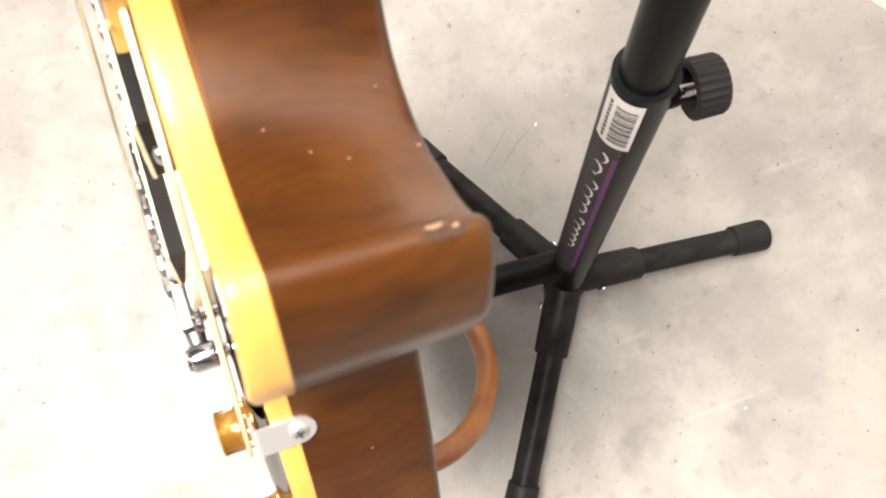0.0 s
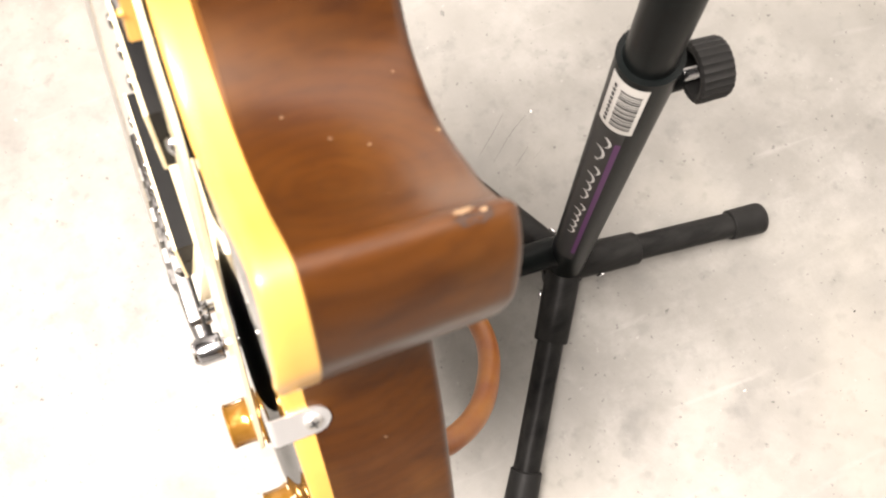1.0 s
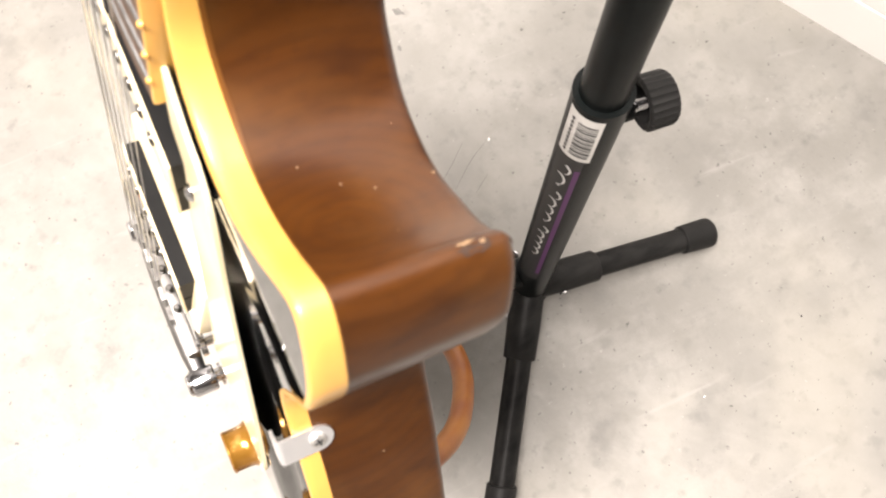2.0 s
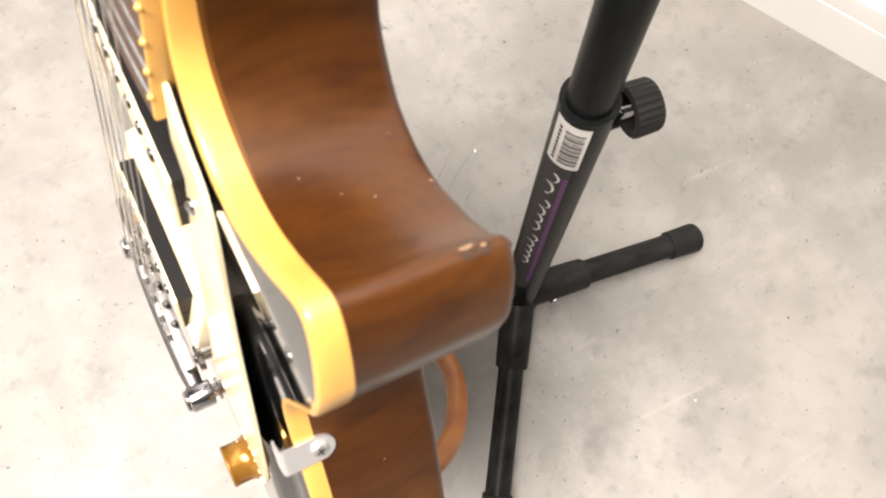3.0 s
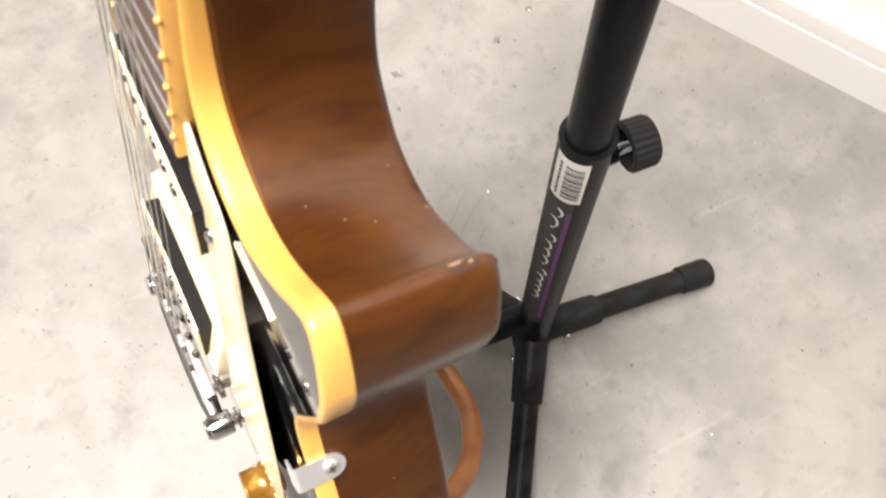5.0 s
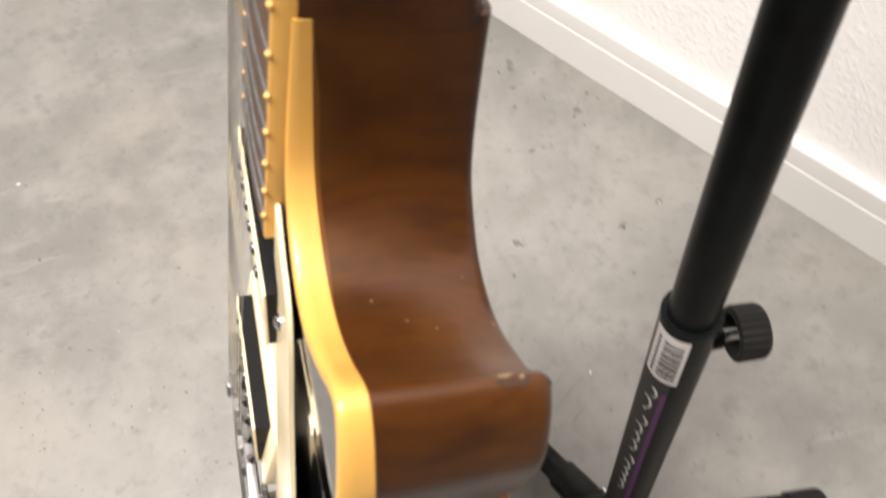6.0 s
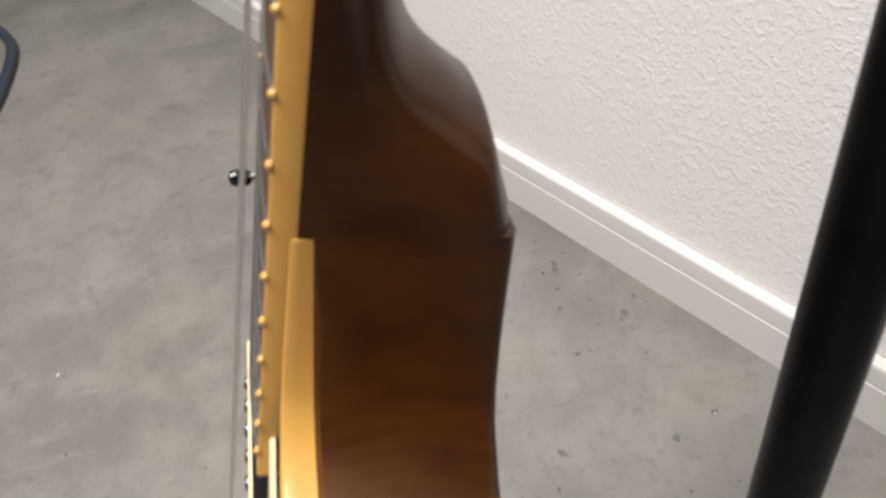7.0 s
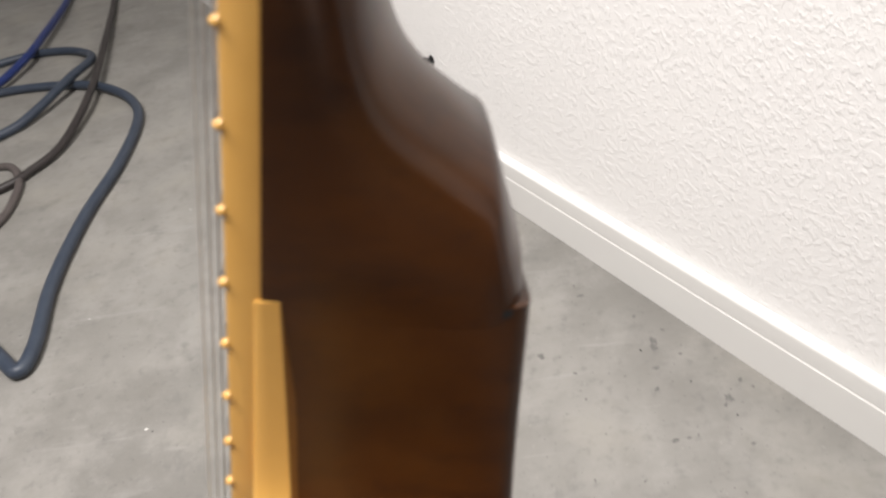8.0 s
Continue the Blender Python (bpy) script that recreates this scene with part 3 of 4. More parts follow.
def pickguard():
    ctrl = [(-0.0655, 0.0290), (-0.0672, 0.0318), (-0.0710, 0.0370), (-0.0756, 0.0445), (-0.0787, 0.0524), (-0.0846, 0.0586), (-0.0974, 0.0640), (-0.1229, 0.0706), (-0.1557, 0.0813), (-0.1894, 0.0949), (-0.2146, 0.1045), (-0.2290, 0.1090), (-0.2360, 0.1080), (-0.2385, 0.0960), (-0.2375, 0.0700), (-0.2370, 0.0500)]
    edge = [(p.x, p.y) for p in spline([(a, b, 0) for a, b in ctrl], 6)]
    edge += [(-0.190, 0.0475), (-0.140, 0.0400), (-0.112, 0.0378), (-0.1110, 0.0400), (-0.0960, 0.0400), (-0.0900, 0.0295), (-0.0660, 0.0280)]
    guard = slab_part("pickguard", edge, -0.0005, -0.0020, IVORY, guitar, "cream raised plastic pickguard", 0.0004, guard_place)
    slab_part("backing", inset(edge, -0.0002 if sum(edge[i - 1][0] * edge[i][1] - edge[i][0] * edge[i - 1][1] for i in range(len(edge))) * AREA < 0 else 0.0002), -0.0001, -0.00045, PLASTIC, guard, "thin black underside", 0.0, guard_place)
    # bent metal bracket on the side: one strip with a rounded end
    A0, B0, qa, qb = -0.1838, 0.1132, 0.80, 0.60

    def B(along, out, c):
        """A place by the side: along its slope, out of it, and back."""
        return G(A0 - along * qa + out * qb, B0 + along * qb + out * qa, c)

    path = [(-0.0070, -0.0088), (-0.0040, -0.0088), (0.0000, -0.0086), (0.0010, -0.0078), (0.0013, -0.0064), (0.0012, 0.001), (0.0012, 0.0066)]
    half = [0.0058] * 7
    for k in range(1, 7):
        path.append((0.0012, 0.0066 + 0.0058 * math.sin(k * math.pi / 12)))
        half.append(max(0.0058 * math.cos(k * math.pi / 12), 0.0010))
    rings = []
    for i, (o, c) in enumerate(path):
        p0, p1 = Vector(path[max(i - 1, 0)]), Vector(path[min(i + 1, len(path) - 1)])
        t = (p1 - p0).normalized()
        no, nc = -t.y * 0.0011, t.x * 0.0011
        h = half[i]
        rings.append([B(h, o, c), B(-h, o, c), B(-h, o + no, c + nc), B(h, o + no, c + nc)])
    bracket = part("bracket", loft(bmesh.new(), rings), NICKEL, guard, "bent nickel bracket")
    OUT = (B(0, 1, 0) - B(0, 0, 0)).normalized()
    bm = bmesh.new()
    lathe(bm, [(0, 0.0032), (0.0010, 0.0031), (0.0018, 0.0022), (0.0020, 0.0008)], B(0, 0.0010, 0.0062), OUT, 20)
    screw = part("screw", bm, STEEL, bracket)
    side = OUT.cross(Vector((1, 0, 0)))
    for k in (0.35, 0.35 + math.pi / 2):
        bm = bmesh.new()
        u = Vector((1, 0, 0)) * math.cos(k) + side * math.sin(k)
        v = OUT.cross(u)
        c = B(0, 0.0028, 0.0062)
        vs = [bm.verts.new(c + u * x * 0.0017 + v * y * 0.00035 + OUT * z) for z in (0.0, 0.0004) for x, y in ((1, 1), (-1, 1), (-1, -1), (1, -1))]
        bm.faces.new(vs[4:])
        for i in range(4):
            bm.faces.new((vs[i], vs[(i + 1) % 4], vs[4 + (i + 1) % 4], vs[4 + i]))
        part("slot", bm, INK, screw)
    bm = bmesh.new()
    lathe(bm, [(0, 0.0030), (0.0008, 0.0029), (0.0018, 0.0016), (0.0020, 0.0004)], guard_place(-0.1058, 0.0440, -0.0019), (-1, 0, 0), 18)
    part("screw", bm, CHROME, guard)


pickguard()


def pickup(a0, a1, half, coils, c_low, c_ring, c_bridge, c_top, mat, label):
    """A pickup in its ring: two coils side by side, taped black with cream flanges, pole screws on one."""
    bm = bmesh.new()
    lean = 0.0016
    base = [(a0, half), (a0, -half), (a1, -half), (a1, half)]
    high = [(a0 - lean, half - lean), (a0 - lean, -half + lean), (a1 + lean, -half + lean), (a1 + lean, half - lean)]
    loft(bm, [[G(a, b, c_low) for a, b in base], [G(a, b, c_ring if a > (a0 + a1) / 2 else c_bridge) for a, b in high]])
    bmesh.ops.bevel(bm, geom=bm.edges[:], offset=0.0007, segments=2, affect="EDGES", profile=0.5)
    ring = part("pickup_ring", bm, mat, guitar, label)
    am = (a0 + a1) / 2
    for lo, hi in ((a0 - 0.006, am + 0.0004), (am - 0.0004, a1 + 0.006)):
        bm = prism(bmesh.new(), [(lo, coils), (lo, -coils), (hi, -coils), (hi, coils)], c_ring + 0.001, c_top + 0.0012, G)
        coil = part("coil", bm, PLASTIC, ring, "black taped coil")
        bm = prism(bmesh.new(), [(lo + 0.0004, coils + 0.0005), (lo + 0.0004, -coils - 0.0005), (hi - 0.0004, -coils - 0.0005), (hi - 0.0004, coils + 0.0005)], c_top + 0.0012, c_top, G, 0.0004)
        part("coil_flange", bm, IVORY, coil, "cream bobbin flange")
    for i in range(6):
        bm = bmesh.new()
        lathe(bm, [(0, 0.0024), (0.0008, 0.0023), (0.0012, 0.0016)], G(a0 - 0.0115, -0.0255 + 0.0102 * i, c_top), (-1, 0, 0), 14)
        part("pole_screw", bm, AGED, ring)
    for s in (1, -1):
        bm = bmesh.new()
        lathe(bm, [(0, 0.0024), (0.0008, 0.0023), (0.0014, 0.0012)], G(am, s * (half - 0.0045), c_ring), (-1, 0, 0), 14)
        part("screw", bm, CHROME, ring)


pickup(-0.0900, -0.1310, 0.0375, 0.0395, -0.001, -0.0055, -0.0070, -0.0122, PLASTIC, "black pickup mount")
pickup(-0.1905, -0.2330, 0.0465, 0.0345, -0.003, -0.0118, -0.0184, -0.0202, IVORY, "cream plastic pickup ring")


def bridge():
    bm = bmesh.new()
    outline = [(-0.2452, 0.0400), (-0.2466, 0.0470), (-0.2500, 0.0484), (-0.2534, 0.0470), (-0.2552, 0.0400), (-0.2552, -0.0400), (-0.2534, -0.0470), (-0.2500, -0.0484), (-0.2466, -0.0470), (-0.2452, -0.0400)]
    prism(bm, outline, -0.0205, -0.0256, G, 0.0012)
    base = part("bridge", bm, AGED, guitar, "chrome bridge with saddles and thumbwheels")
    for i in range(6):
        b = -0.0255 + 0.0102 * i
        part("saddle", prism(bmesh.new(), [(-0.2455, b + 0.0034), (-0.2455, b - 0.0034), (-0.2545, b - 0.0034), (-0.2545, b + 0.0034)], -0.0250, -0.0278, G, 0.0010), AGED if i % 2 else SATIN, base)
        bm = bmesh.new()
        lathe(bm, [(0, 0.0017), (0.0030, 0.0017), (0.0036, 0.0010)], G(-0.2448, b, -0.0226), (0, 0, 1), 12)
        part("saddle_screw", bm, AGED, base)
    for s in (1, -1):
        bm = bmesh.new()
        lathe(bm, [(0, 0.0022), (0.0150, 0.0022)], G(-0.2500, s * 0.0428, -0.0060), (-1, 0, 0), 16)
        part("post", bm, CHROME, base)
        bm = bmesh.new()
        knurled(bm, G(-0.2500, s * 0.0428, -0.0165), [(0.0, 0.0056), (0.0004, 0.0062), (0.0024, 0.0062), (0.0028, 0.0056)])
        part("thumbwheel", bm, CHROME, base, "knurled chrome thumbwheel")
    # stop bar: a rounded bar that ends in an upright lug round each stud
    bm = bmesh.new()
    sweep(bm, [G(-0.300, b, -0.0235 - 0.0012 * (1 - (b / 0.046) ** 2)) for b in [-0.0400 + 0.0100 * k for k in range(9)]], [0.0042] + [0.0050] * 7 + [0.0042], 20)
    tail = part("tailpiece", bm, SATIN, guitar, "chrome stop tailpiece bar")
    for s in (1, -1):
        at = G(-0.300, s * 0.0460, 0.0)
        lug = part("lug", lathe(bmesh.new(), [(0.0168, 0.0058), (0.0176, 0.0070), (0.0282, 0.0070), (0.0292, 0.0062), (0.0293, 0.0050)], at, (-1, 0, 0), 32), CHROME, tail)
        part("stud_post", lathe(bmesh.new(), [(0.0080, 0.0062), (0.0094, 0.0062), (0.0096, 0.0036), (0.0130, 0.0036), (0.0130, 0.0060), (0.0146, 0.0060), (0.0146, 0.0036), (0.0170, 0.0036)], at, (-1, 0, 0), 24), CHROME, tail)
        head = part("stud_head", lathe(bmesh.new(), [(0.0285, 0.0052), (0.0296, 0.0056), (0.0306, 0.0056), (0.0311, 0.0048)], at, (-1, 0, 0), 28), CHROME, tail)
        slot = box(bmesh.new(), at + Vector((-0.0313, -0.0046, -0.0008)), at + Vector((-0.0307, 0.0046, 0.0008)))
        part("slot", slot, INK, head, smooth=False)


def knurled(bm, origin, profile, teeth=28):
    """A short turned wheel with a toothed edge, its axis pointing out of the top."""
    rings = []
    for h, r in profile:
        rings.append([origin + Vector((-h, r * k * math.cos(t), r * k * math.sin(t))) for i in range(teeth * 2) for t, k in [(math.pi * i / teeth, 1.0 if i % 2 else 0.94)]])
    return loft(bm, rings)



bridge()


def knob(a, b, c):
    """A translucent hat knob: a flared skirt with a dark lower rim, a fluted barrel and a dished top."""
    at = G(a, b, c - 0.0005)
    rings = []
    for h, r, flute in ((0.0010, 0.0040, 0), (0.0010, 0.0128, 0), (0.0022, 0.0130, 0), (0.0036, 0.0120, 0), (0.0052, 0.0108, 0), (0.0066, 0.0102, 0.0001), (0.0080, 0.0099, 0.0003), (0.0138, 0.0098, 0.0003), (0.0150, 0.0102, 0.0001), (0.0158, 0.0098, 0), (0.0160, 0.0086, 0), (0.0150, 0.0060, 0)):
        rings.append([at + Vector((-h, k * math.cos(t), k * math.sin(t))) for i in range(72) for t, k in [(math.pi * i / 36, r - flute * (i % 2))]])
    ob = part("control_knob", loft(bmesh.new(), rings), GOLD, guitar, "translucent gold control knob")
    part("rim", lathe(bmesh.new(), [(-0.0004, 0.0122), (0.0, 0.0131), (0.0010, 0.0131), (0.0012, 0.0126)], at, (-1, 0, 0), 40), PLASTIC, ob, "dark lower rim")
    part("bushing", lathe(bmesh.new(), [(-0.0095, 0.0040), (0.0002, 0.0040)], at, (-1, 0, 0), 16), CHROME, ob)
    for i in range(11):
        t = 2 * math.pi * i / 13
        bm = bmesh.new()
        box(bm, (-0.0016, -0.0006, -0.0011), (0.0002, 0.0006, 0.0011))
        bm.transform(Matrix.Translation(at + Vector((-0.0026, 0.0126 * math.cos(t), 0.0126 * math.sin(t)))) @ Matrix.Rotation(t + math.pi / 2, 4, "X"))
        part("mark", bm, IVORY, ob)


for a, b, c in ((-0.2750, 0.0895, -0.0085), (-0.313, 0.128, -0.0050)):
    knob(a, b, c)


def toggle():
    base = top_height(-0.0540, -0.0805)
    bm = bmesh.new()
    lathe(bm, [(0, 0.0075), (0.0020, 0.0075), (0.0028, 0.0055), (0.0028, 0.0016), (0.008, 0.0016)], G(-0.0540, -0.0805, base), (-1, 0, 0), 24)
    ob = part("toggle_switch", bm, CHROME, guitar, "pickup toggle switch")
    bm = bmesh.new()
    lathe(bm, [(0, 0.0020), (0.0015, 0.0030), (0.005, 0.0033), (0.0072, 0.0026), (0.0080, 0.0008)], G(-0.0540, -0.0805, base - 0.0062), (-1, 0, 0), 20)
    part("switch_tip", bm, BLACK, ob, "glossy black switch tip")


toggle()

# wear: chips and specks that lie on the side of the body
STEPS = [0.0]
for i in range(1, len(OUTLINE)):
    STEPS.append(STEPS[-1] + math.dist(OUTLINE[i - 1], OUTLINE[i]))


def on_side(s, c, lift=0.00015):
    ring = wall((c - EDGE) / (REAR - 0.004 - EDGE), 0.0)
    at = [float(np.interp(s, STEPS, [p[i] for p in ring])) for i in range(3)]
    on = [float(np.interp(s + 0.001, STEPS, [p[i] for p in ring])) for i in range(3)]
    t = Vector((on[0] - at[0], on[1] - at[1])).normalized()
    return G(at[0] + t.y * lift * TURN_SIGN, at[1] - t.x * lift * TURN_SIGN, at[2])


def side_at(a, b):
    k = min(range(len(OUTLINE)), key=lambda i: math.dist(OUTLINE[i], (a, b)))
    return STEPS[k]


def mark(name, s, c, rs, rc, mat, rough=0.3, n=14, lift=0.00015, label=""):
    rnd = random.Random(int(s * 1e5) + int(c * 1e5))
    bm = bmesh.new()
    mid = bm.verts.new(on_side(s, c, lift))
    rim = []
    for i in range(n):
        t = 2 * math.pi * i / n
        k = 1 + rough * (rnd.random() - 0.5) * 2
        rim.append(bm.verts.new(on_side(s + rs * k * math.sin(t), c + rc * k * math.cos(t), lift)))
    for i in range(n):
        bm.faces.new((mid, rim[i], rim[(i + 1) % n]))
    part(name, bm, mat, guitar, label)


KINK = side_at(-0.0450, 0.1075)
mark("scuff", KINK + 0.0022, 0.0418, 0.0022, 0.0044, SCUFF, 0.2, 24, 0.00010, "dark scuffed lacquer")
mark("chip", KINK + 0.0004, 0.0402, 0.0007, 0.0026, BARE, 0.45, 20, 0.0003, "bare chipped wood")
mark("chip", KINK + 0.0016, 0.0440, 0.0006, 0.0008, BARE, 0.3, 12, 0.0003, "bare chipped wood")
for a, b, c, r in ((-0.0668, 0.0765, 0.0494, 0.0009), (-0.0668, 0.0765, 0.0326, 0.0006), (-0.0685, 0.0725, 0.0250, 0.0005), (-0.0698, 0.0640, 0.0168, 0.0005), (-0.055, 0.094, 0.030, 0.0003), (-0.048, 0.102, 0.046, 0.0004), (-0.0700, 0.060, 0.045, 0.0004), (-0.2000, 0.1253, 0.0290, 0.0007)):
    mark("speck", side_at(a, b), c, r * 0.5, r * 0.7, BARE, 0.4, 8, 0.0002)
mark("grime", 0.0012, 0.0472, 0.0010, 0.0013, GRIME, 0.35, 14, 0.00015, "dark grime at the heel joint")

# ---- the stand ----
AXIS0, AXIS1 = Vector((0.0906, 0.1316, 0.050)), Vector((0.0980, 0.1461, 0.394))
LINE = (AXIS1 - AXIS0).normalized()
stand = new("guitar_stand")
stand.location = (AXIS0.x, AXIS0.y, 0)
tagged(stand, "black tubular tripod guitar stand with brown rubber cradle arms", "guitar stand")


def S(p):
    return Vector(p) - stand.location


def shaft(z):
    return AXIS0 + LINE * ((z - AXIS0.z) / LINE.z)


def tripod():
    lower = part("lower_tube", sweep(bmesh.new(), [S(shaft(0.030)), S(shaft(0.4195))], 0.0156, 40), TUBE, stand, "black outer upright tube")
    bm = bmesh.new()
    sweep(bm, [S(shaft(z)) for z in (0.4185, 0.4212)], 0.0159, 40)
    part("collar", bm, TUBE, stand, "black collar lip")
    part("upper_tube", sweep(bmesh.new(), [S(shaft(0.38)), S(shaft(0.98))], 0.0126, 40), TUBE, stand, "glossy black inner upright tube")
    bm = bmesh.new()
    lathe(bm, [(0, 0.0135), (0.010, 0.0135), (0.014, 0.010)], S(shaft(0.975)), LINE, 24)
    part("end_cap", bm, RUBBER, stand)
    # hub and legs
    hub = part("hub", lathe(bmesh.new(), [(-0.036, 0.016), (-0.034, 0.0175), (-0.004, 0.0195), (0.0, 0.0195), (0.002, 0.0175), (0.0022, 0.0162)], S(AXIS0), LINE, 32), SLEEVE, stand, "moulded black plastic tripod hub")
    for ang, reach in ((-5.0, 0.196), (238.0, 0.215), (115.5, 0.200)):
        d = Vector((math.cos(radians(ang)), math.sin(radians(ang)), 0))
        h0 = Vector((AXIS0.x, AXIS0.y, 0.056))
        foot = Vector((AXIS0.x, AXIS0.y, 0.0)) + d * reach + Vector((0, 0, 0.0165))
        run = (foot - h0).normalized()
        at = lambda k: S(h0 + run * k)
        full = (foot - h0).length
        bm = sweep(bmesh.new(), [at(0.004), at(0.040), at(0.068), at(0.0695)], [0.0155, 0.0155, 0.0150, 0.0140], 24)
        sleeve = part("leg_sleeve", bm, SLEEVE, hub, "moulded plastic sleeve")
        leg = part("leg", sweep(bmesh.new(), [at(0.05), at(full - 0.008)], 0.0118, 24), SLEEVE, stand, "black steel leg tube")
        bm = sweep(bmesh.new(), [at(full - 0.034), at(full - 0.033), at(full - 0.004), at(full - 0.001), at(full)], [0.0130, 0.0140, 0.0149, 0.0143, 0.0132], 24)
        part("rubber_foot", bm, RUBBER, leg, "black rubber end cap")
        bm = bmesh.new()
        lathe(bm, [(0, 0.004), (0.0012, 0.004), (0.002, 0.002)], at(0.030) + run.cross(Vector((0, 0, 1))) * 0.0165, run.cross(Vector((0, 0, 1))), 12)
        part("rivet", bm, CHROME, sleeve)


tripod()


def clamp_knob():
    aim = Vector((1, -0.10, -0.02)).normalized()
    c = shaft(0.391)
    boss = part("clamp_boss", lathe(bmesh.new(), [(0.010, 0.0075), (0.0205, 0.0070), (0.0205, 0.0045)], S(c), aim, 20), TUBE, stand)
    bm = bmesh.new()
    prof = []
    for i in range(11):
        k = 0.019 + 0.0014 * i
        prof += [(k, 0.0029), (k + 0.0007, 0.0034)]
    part("threaded_bolt", lathe(bm, prof, S(c), aim, 16), CHROME, stand, "zinc threaded bolt")
    # ribbed knob head
    bm = bmesh.new()
    n = aim.orthogonal().normalized()
    b = aim.cross(n)
    rings = []
    for h, r, rib in ((0.0330, 0.0060, 0), (0.0330, 0.0098, 0), (0.0238, 0.0112, 0), (0.0232, 0.0136, 0.0002), (0.0245, 0.0152, 0.0005), (0.0385, 0.0148, 0.0005), (0.0405, 0.0136, 0.0003), (0.0410, 0.008, 0)):
        rings.append([S(c) + aim * (h + 0.0028) + (n * math.cos(2 * math.pi * k / 72) + b * math.sin(2 * math.pi * k / 72)) * (r + rib * math.cos(2 * math.pi * k / 3)) for k in range(72)])
    part("clamp_knob", loft(bm, rings), RUBBER, stand, "ribbed black plastic clamp knob")


clamp_knob()


def wrap(bm, z0, z1, ang0, ang1, radius, lift=0.0):
    """A patch that lies on the upright between two heights and two angles."""
    n = max(2, int(abs(ang1 - ang0) / 6) + 1)
    rows = []
    for z in (z0, z1):
        rows.append([bm.verts.new(S(shaft(z)) + Vector((math.cos(radians(ang0 + (ang1 - ang0) * i / n)), math.sin(radians(ang0 + (ang1 - ang0) * i / n)), 0)) * (radius + lift)) for i in range(n + 1)])
    for i in range(n):
        bm.faces.new((rows[0][i], rows[0][i + 1], rows[1][i + 1], rows[1][i]))
    return bm


def stickers():
    R = 0.0156
    label = part("barcode_label", wrap(bmesh.new(), 0.3690, 0.4167, 172, 250, R, 0.00025), PAPER, stand, "white printed barcode label")
    z = 0.3742
    widths = [1.2, 0.7, 1.8, 0.6, 1.0, 2.0, 0.7, 1.4, 0.6, 1.7, 0.9, 0.6, 1.5, 1.0, 0.7, 1.3]
    for wd in widths:
        part("bar", wrap(bmesh.new(), z, z + wd * 0.001, 202, 242, R, 0.0005), INK, label)
        z += wd * 0.001 + (0.0009 if wd > 1 else 0.0014)
    for k in range(9):
        part("small_print", wrap(bmesh.new(), 0.3735 + 0.0043 * k, 0.3762 + 0.0043 * k, 186, 193, R, 0.0005), INK, label)
    sticker = part("brand_sticker", wrap(bmesh.new(), 0.130, 0.3680, 172, 240, R, 0.0002), INK, stand, "black sticker with purple stripe")
    part("stripe", wrap(bmesh.new(), 0.148, 0.3560, 228, 239, R, 0.0005), PURPLE, sticker, "purple stripe")
    # the maker's name as three plain flowing silver strokes
    for z0, z1, waves in ((0.326, 0.356, 2), (0.262, 0.316, 4), (0.190, 0.252, 5)):
        bm = bmesh.new()
        n = waves * 14
        rows = []
        for i in range(n + 1):
            u = i / n
            swing = math.sin(2 * math.pi * waves * u)
            z = z1 + (z0 - z1) * u + 0.0026 * math.cos(2 * math.pi * waves * u)
            ang = radians(207 + (13 if i < 14 else 7.5) * swing)
            at = S(shaft(z)) + Vector((math.cos(ang), math.sin(ang), 0)) * (R + 0.0005)
            wide = Vector((-math.sin(ang), math.cos(ang), 0)) * 0.0008 + Vector((0, 0, 0.0006))
            rows.append((bm.verts.new(at - wide), bm.verts.new(at + wide)))
        for p, q in zip(rows, rows[1:]):
            bm.faces.new((p[0], p[1], q[1], q[0]))
        part("stroke", bm, SILVER_INK, sticker, "silver printed stroke")


stickers()


def cradle():
    root, end = Vector((0.0885, 0.1385, 0.094)), Vector((0.003, 0.1418, 0.110))
    aim = (end - root).normalized()
    arm = part("cradle_arm", sweep(bmesh.new(), [S(root), S(end - aim * 0.003), S(end)], [0.0127, 0.0127, 0.0118], 28), TUBE, stand, "black steel cradle arm")
    for side in (1, -1):
        pts = [(0.007, 0.1418, 0.111), (-0.005, 0.1405 - 0.006 * side, 0.1115), (-0.004, 0.1408 - 0.030 * side, 0.114), (-0.003, 0.1408 - 0.056 * side, 0.126), (-0.010, 0.1408 - 0.080 * side, 0.150), (-0.026, 0.1408 - 0.104 * side, 0.185), (-0.048, 0.1408 - 0.117 * side, 0.213), (-0.075, 0.1408 - 0.120 * side, 0.226), (-0.12, 0.1408 - 0.120 * side, 0.234), (-0.145, 0.1408 - 0.120 * side, 0.242), (-0.157, 0.1408 - 0.120 * side, 0.254), (-0.160, 0.1408 - 0.120 * side, 0.266)]
        path = spline(pts, 8)
        part("cradle_rod", sweep(bmesh.new(), [S(p) for p in path[:14]], 0.0050, 12), GRIME_BROWN, stand)
        part("rubber_tubing", sweep(bmesh.new(), [S(p) for p in path[11:]], 0.0085, 20), AMBER_RUBBER, stand, "translucent brown rubber tubing")


cradle()


# ---- cables on the floor ----
def cable(name, pts, r, mat, label, category):
    path = spline(pts, 10)
    bm = sweep(bmesh.new(), [Vector(p) for p in path], r, 14)
    ob = part(name, bm, mat)
    tagged(ob, label, category, "cables on the floor")


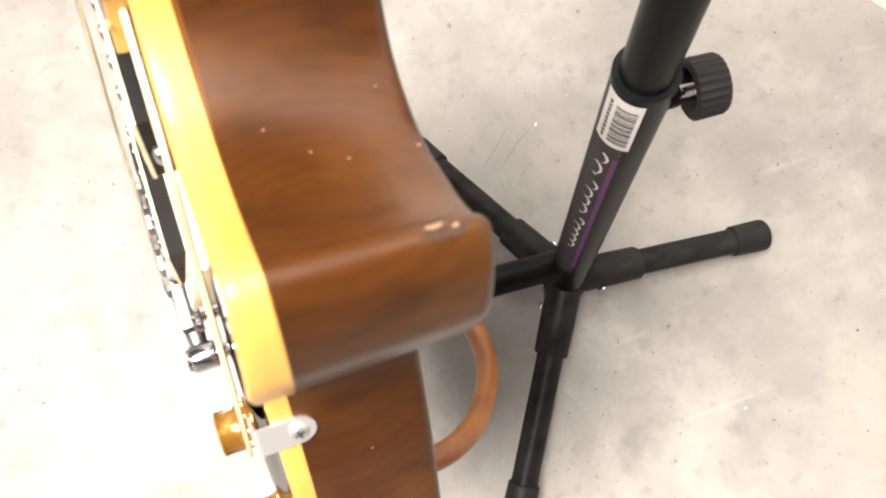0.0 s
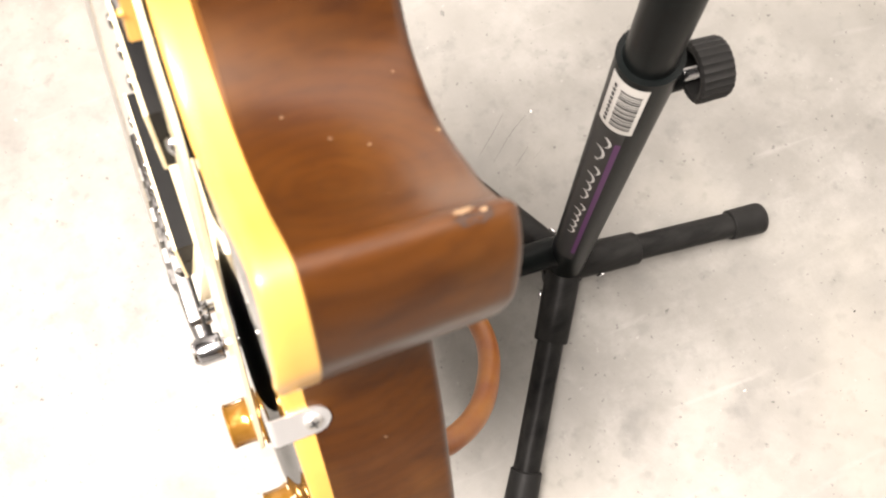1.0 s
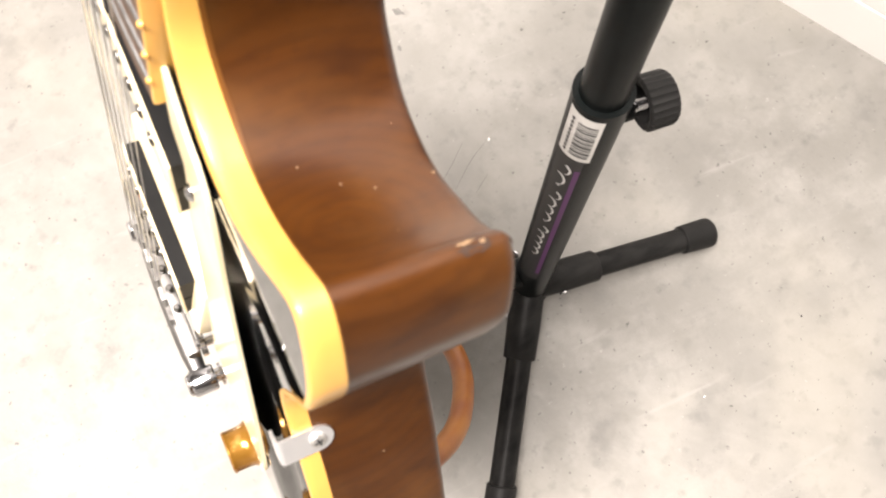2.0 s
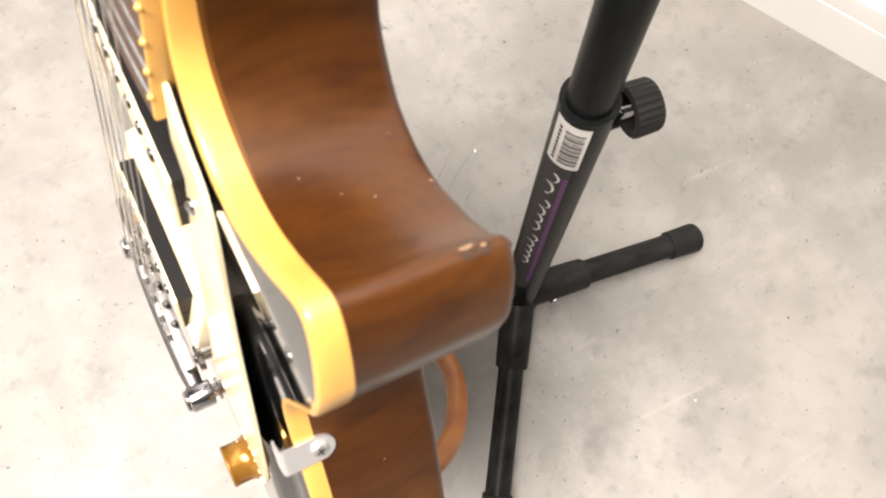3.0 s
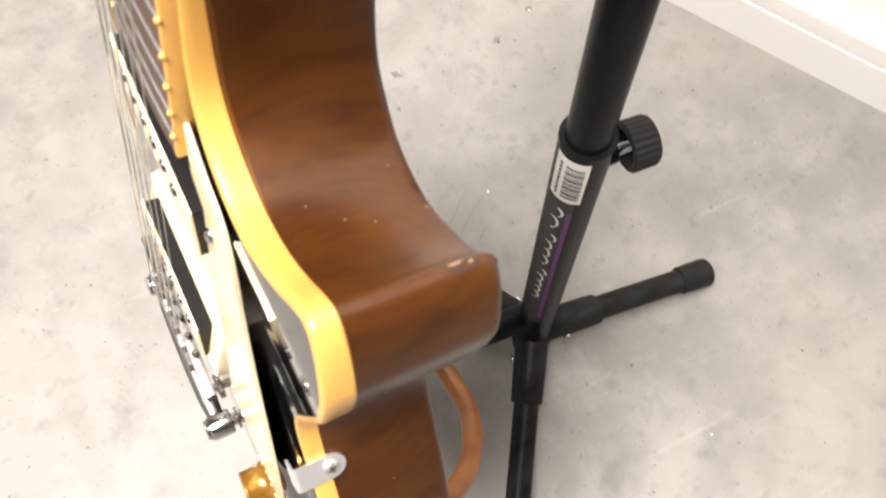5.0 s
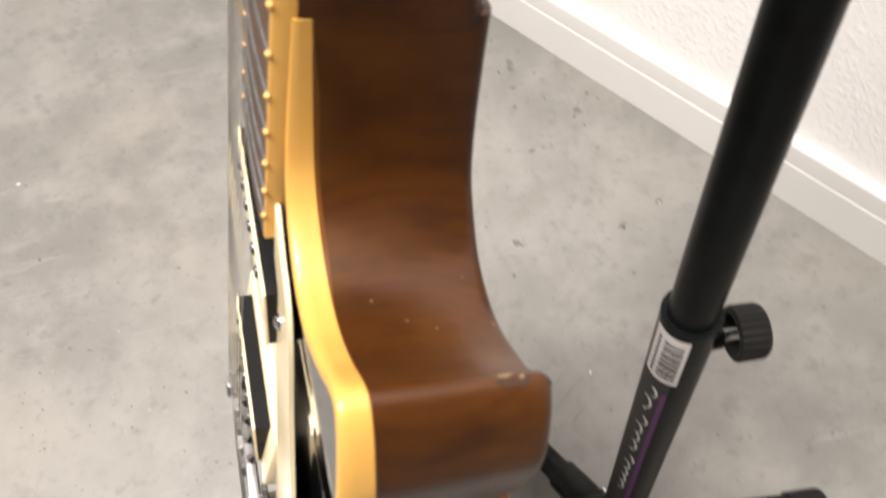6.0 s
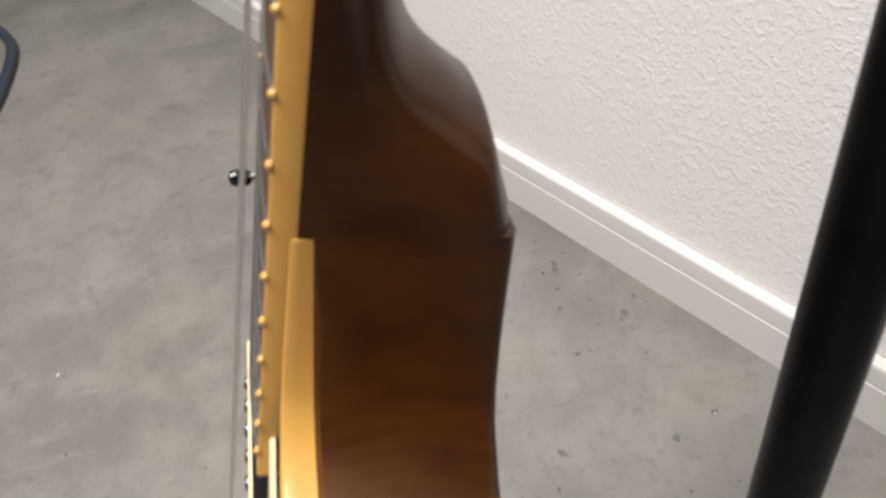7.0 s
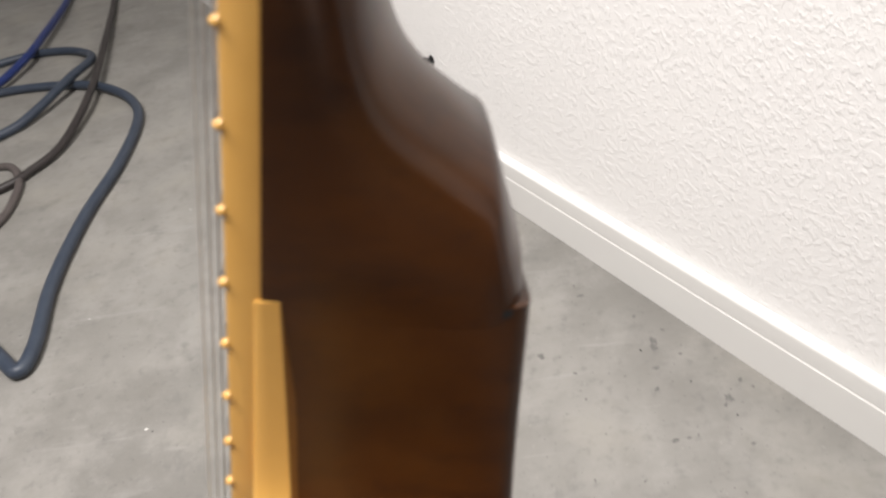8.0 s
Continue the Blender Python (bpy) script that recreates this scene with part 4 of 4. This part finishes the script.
cable("hose", [(-1.019, 1.085, 0.012), (-0.875, 1.015, 0.012), (-0.788, 0.935, 0.012), (-0.739, 0.891, 0.013), (-0.734, 0.946, 0.013), (-0.767, 1.108, 0.012), (-0.779, 1.313, 0.012), (-0.77, 1.52, 0.012), (-0.788, 1.728, 0.012), (-0.846, 1.855, 0.013), (-0.935, 1.947, 0.016), (-1.011, 1.999, 0.014), (-1.155, 2.049, 0.012), (-1.3, 2.058, 0.012), (-1.505, 2.012, 0.012)], 0.0115, HOSE_SLATE, "slate blue rubber hose lying on the concrete", "hose")
cable("hose", [(-1.339, 1.616, 0.012), (-1.148, 1.775, 0.012), (-1.094, 1.85, 0.02), (-1.046, 2.004, 0.036), (-1.033, 2.138, 0.03), (-1.089, 2.243, 0.016), (-1.169, 2.305, 0.012), (-1.283, 2.329, 0.012), (-1.41, 2.29, 0.012), (-1.564, 2.223, 0.012)], 0.0115, HOSE_SLATE, "slate blue hose looped over itself on the floor", "hose")
cable("air_hose", [(-1.452, 1.96, 0.012), (-1.311, 2.069, 0.02), (-1.268, 2.225, 0.03), (-1.287, 2.452, 0.03), (-1.345, 2.79, 0.02), (-1.434, 3.094, 0.012)], 0.0115, HOSE_BLUE, "bright blue air hose on the floor", "hose")
cable("power_cable", [(-1.179, 1.39, 0.01), (-1.028, 1.496, 0.01), (-0.987, 1.549, 0.011), (-0.948, 1.654, 0.014), (-0.953, 1.885, 0.03), (-1.03, 2.245, 0.028), (-1.161, 2.748, 0.012), (-1.275, 3.097, 0.01)], 0.0095, HOSE_DARK, "dark brown power cable on the floor", "cable")
cable("extension_cable", [(-1.072, 1.166, 0.008), (-1.013, 1.258, 0.008), (-0.974, 1.359, 0.008), (-0.979, 1.454, 0.009), (-1.003, 1.529, 0.009), (-1.061, 1.604, 0.008), (-1.154, 1.598, 0.008)], 0.0085, HOSE_GREY, "grey-brown cable end on the floor", "cable")


# ---- hair scratches on the slab ----
for line in ([(0.1032, 0.3085), (0.0849, 0.2919), (0.0633, 0.2741)], [(0.1277, 0.3007), (0.1068, 0.2888), (0.0942, 0.2793), (0.0741, 0.2624)], [(0.1125, 0.2654), (0.1026, 0.2582), (0.0925, 0.2505)], [(0.1258, 0.2592), (0.1121, 0.2515)]):
    bm = bmesh.new()
    path = [Vector((x, y, 0.0)) for x, y in line]
    rows = []
    for i, p in enumerate(path):
        t = (path[min(i + 1, len(path) - 1)] - path[max(i - 1, 0)]).normalized()
        n = Vector((-t.y, t.x, 0)) * (0.00035 if 0 < i < len(path) - 1 else 0.0001)
        rows.append([bm.verts.new(p - n + Vector((0, 0, 0.0004))), bm.verts.new(p + n + Vector((0, 0, 0.0004)))])
    for p, q in zip(rows, rows[1:]):
        bm.faces.new((p[0], p[1], q[1], q[0]))
    part("scratch", bm, SCRATCH, floor)


# ---- dark smudges trodden into the slab ----
def smudge(x, y, size, turn):
    rnd = random.Random(int(abs(x * 7 + y) * 1e4))
    bm = bmesh.new()
    mid = bm.verts.new((0, 0, 0.0005))
    ring = [bm.verts.new((size * (0.5 + 0.7 * rnd.random()) * math.cos(t), size * 0.6 * (0.5 + 0.7 * rnd.random()) * math.sin(t), 0.0003)) for t in [2 * math.pi * i / 13 for i in range(13)]]
    for i in range(13):
        bm.faces.new((mid, ring[i], ring[(i + 1) % 13]))
    ob = part("smudge", bm, SMUDGE, floor, "dark smudge")
    ob.matrix_world = pose(x, y, 0, 0, 0, turn)


for i, (x, y) in enumerate(((0.096, 0.877), (0.158, 0.819), (0.169, 0.757), (0.187, 0.786), (0.163, 0.721), (0.155, 0.687), (0.026, 0.77), (0.064, 0.732), (0.156, 0.608), (0.225, 0.648), (0.171, 0.769), (0.197, 0.739), (0.225, 0.468), (0.084, 0.436), (0.232, 0.657), (0.236, 0.589), (0.278, 0.489), (0.253, 0.683), (0.1, 0.478), (0.171, 0.609))):
    smudge(x, y, (0.006, 0.0045, 0.008, 0.0035)[i % 4], 47 * i)


# ---- small debris on the slab ----
def flake(x, y, size, mat, label, turn):
    rnd = random.Random(int(abs(x) * 1e4))
    bm = bmesh.new()
    size *= 0.65
    ring = [(size * (0.7 + 0.5 * rnd.random()) * math.cos(t), size * 0.55 * (0.7 + 0.5 * rnd.random()) * math.sin(t)) for t in [2 * math.pi * i / 7 for i in range(7)]]
    loft(bm, [[Vector((u, v, 0.0002)) for u, v in ring], [Vector((u * 0.8, v * 0.8, size * 0.35)) for u, v in ring]])
    ob = part("debris_flake", bm, mat)
    ob.matrix_world = pose(x, y, 0, 0, 0, turn)
    tagged(ob, label, "debris", "flakes on the floor")


for x, y, size, turn in ((0.1289, 0.2996, 0.0036, 60), (0.278, 0.4875, 0.0028, 10), (-0.5055, 0.7473, 0.0045, 20), (-0.6716, 1.0066, 0.0032, 0), (-0.5679, 1.294, 0.003, 40), (0.209, -0.0276, 0.0022, 15)):
    flake(x, y, size, PAPER, "tiny white flake lying on the concrete", turn)
for x, y, size, turn in ((0.3348, 0.0033, 0.0022, 30), (0.3027, -0.0821, 0.0016, 0), (-0.4953, 0.7424, 0.0026, 70), (0.1514, 0.755, 0.0034, 120), (0.2256, 0.4639, 0.0030, 15), (0.1972, 0.6909, 0.0022, 50), (0.2326, 0.6309, 0.0024, 80), (-0.5319, 1.2842, 0.0022, 25)):
    flake(x, y, size, GRIME, "tiny dark crumb lying on the concrete", turn)
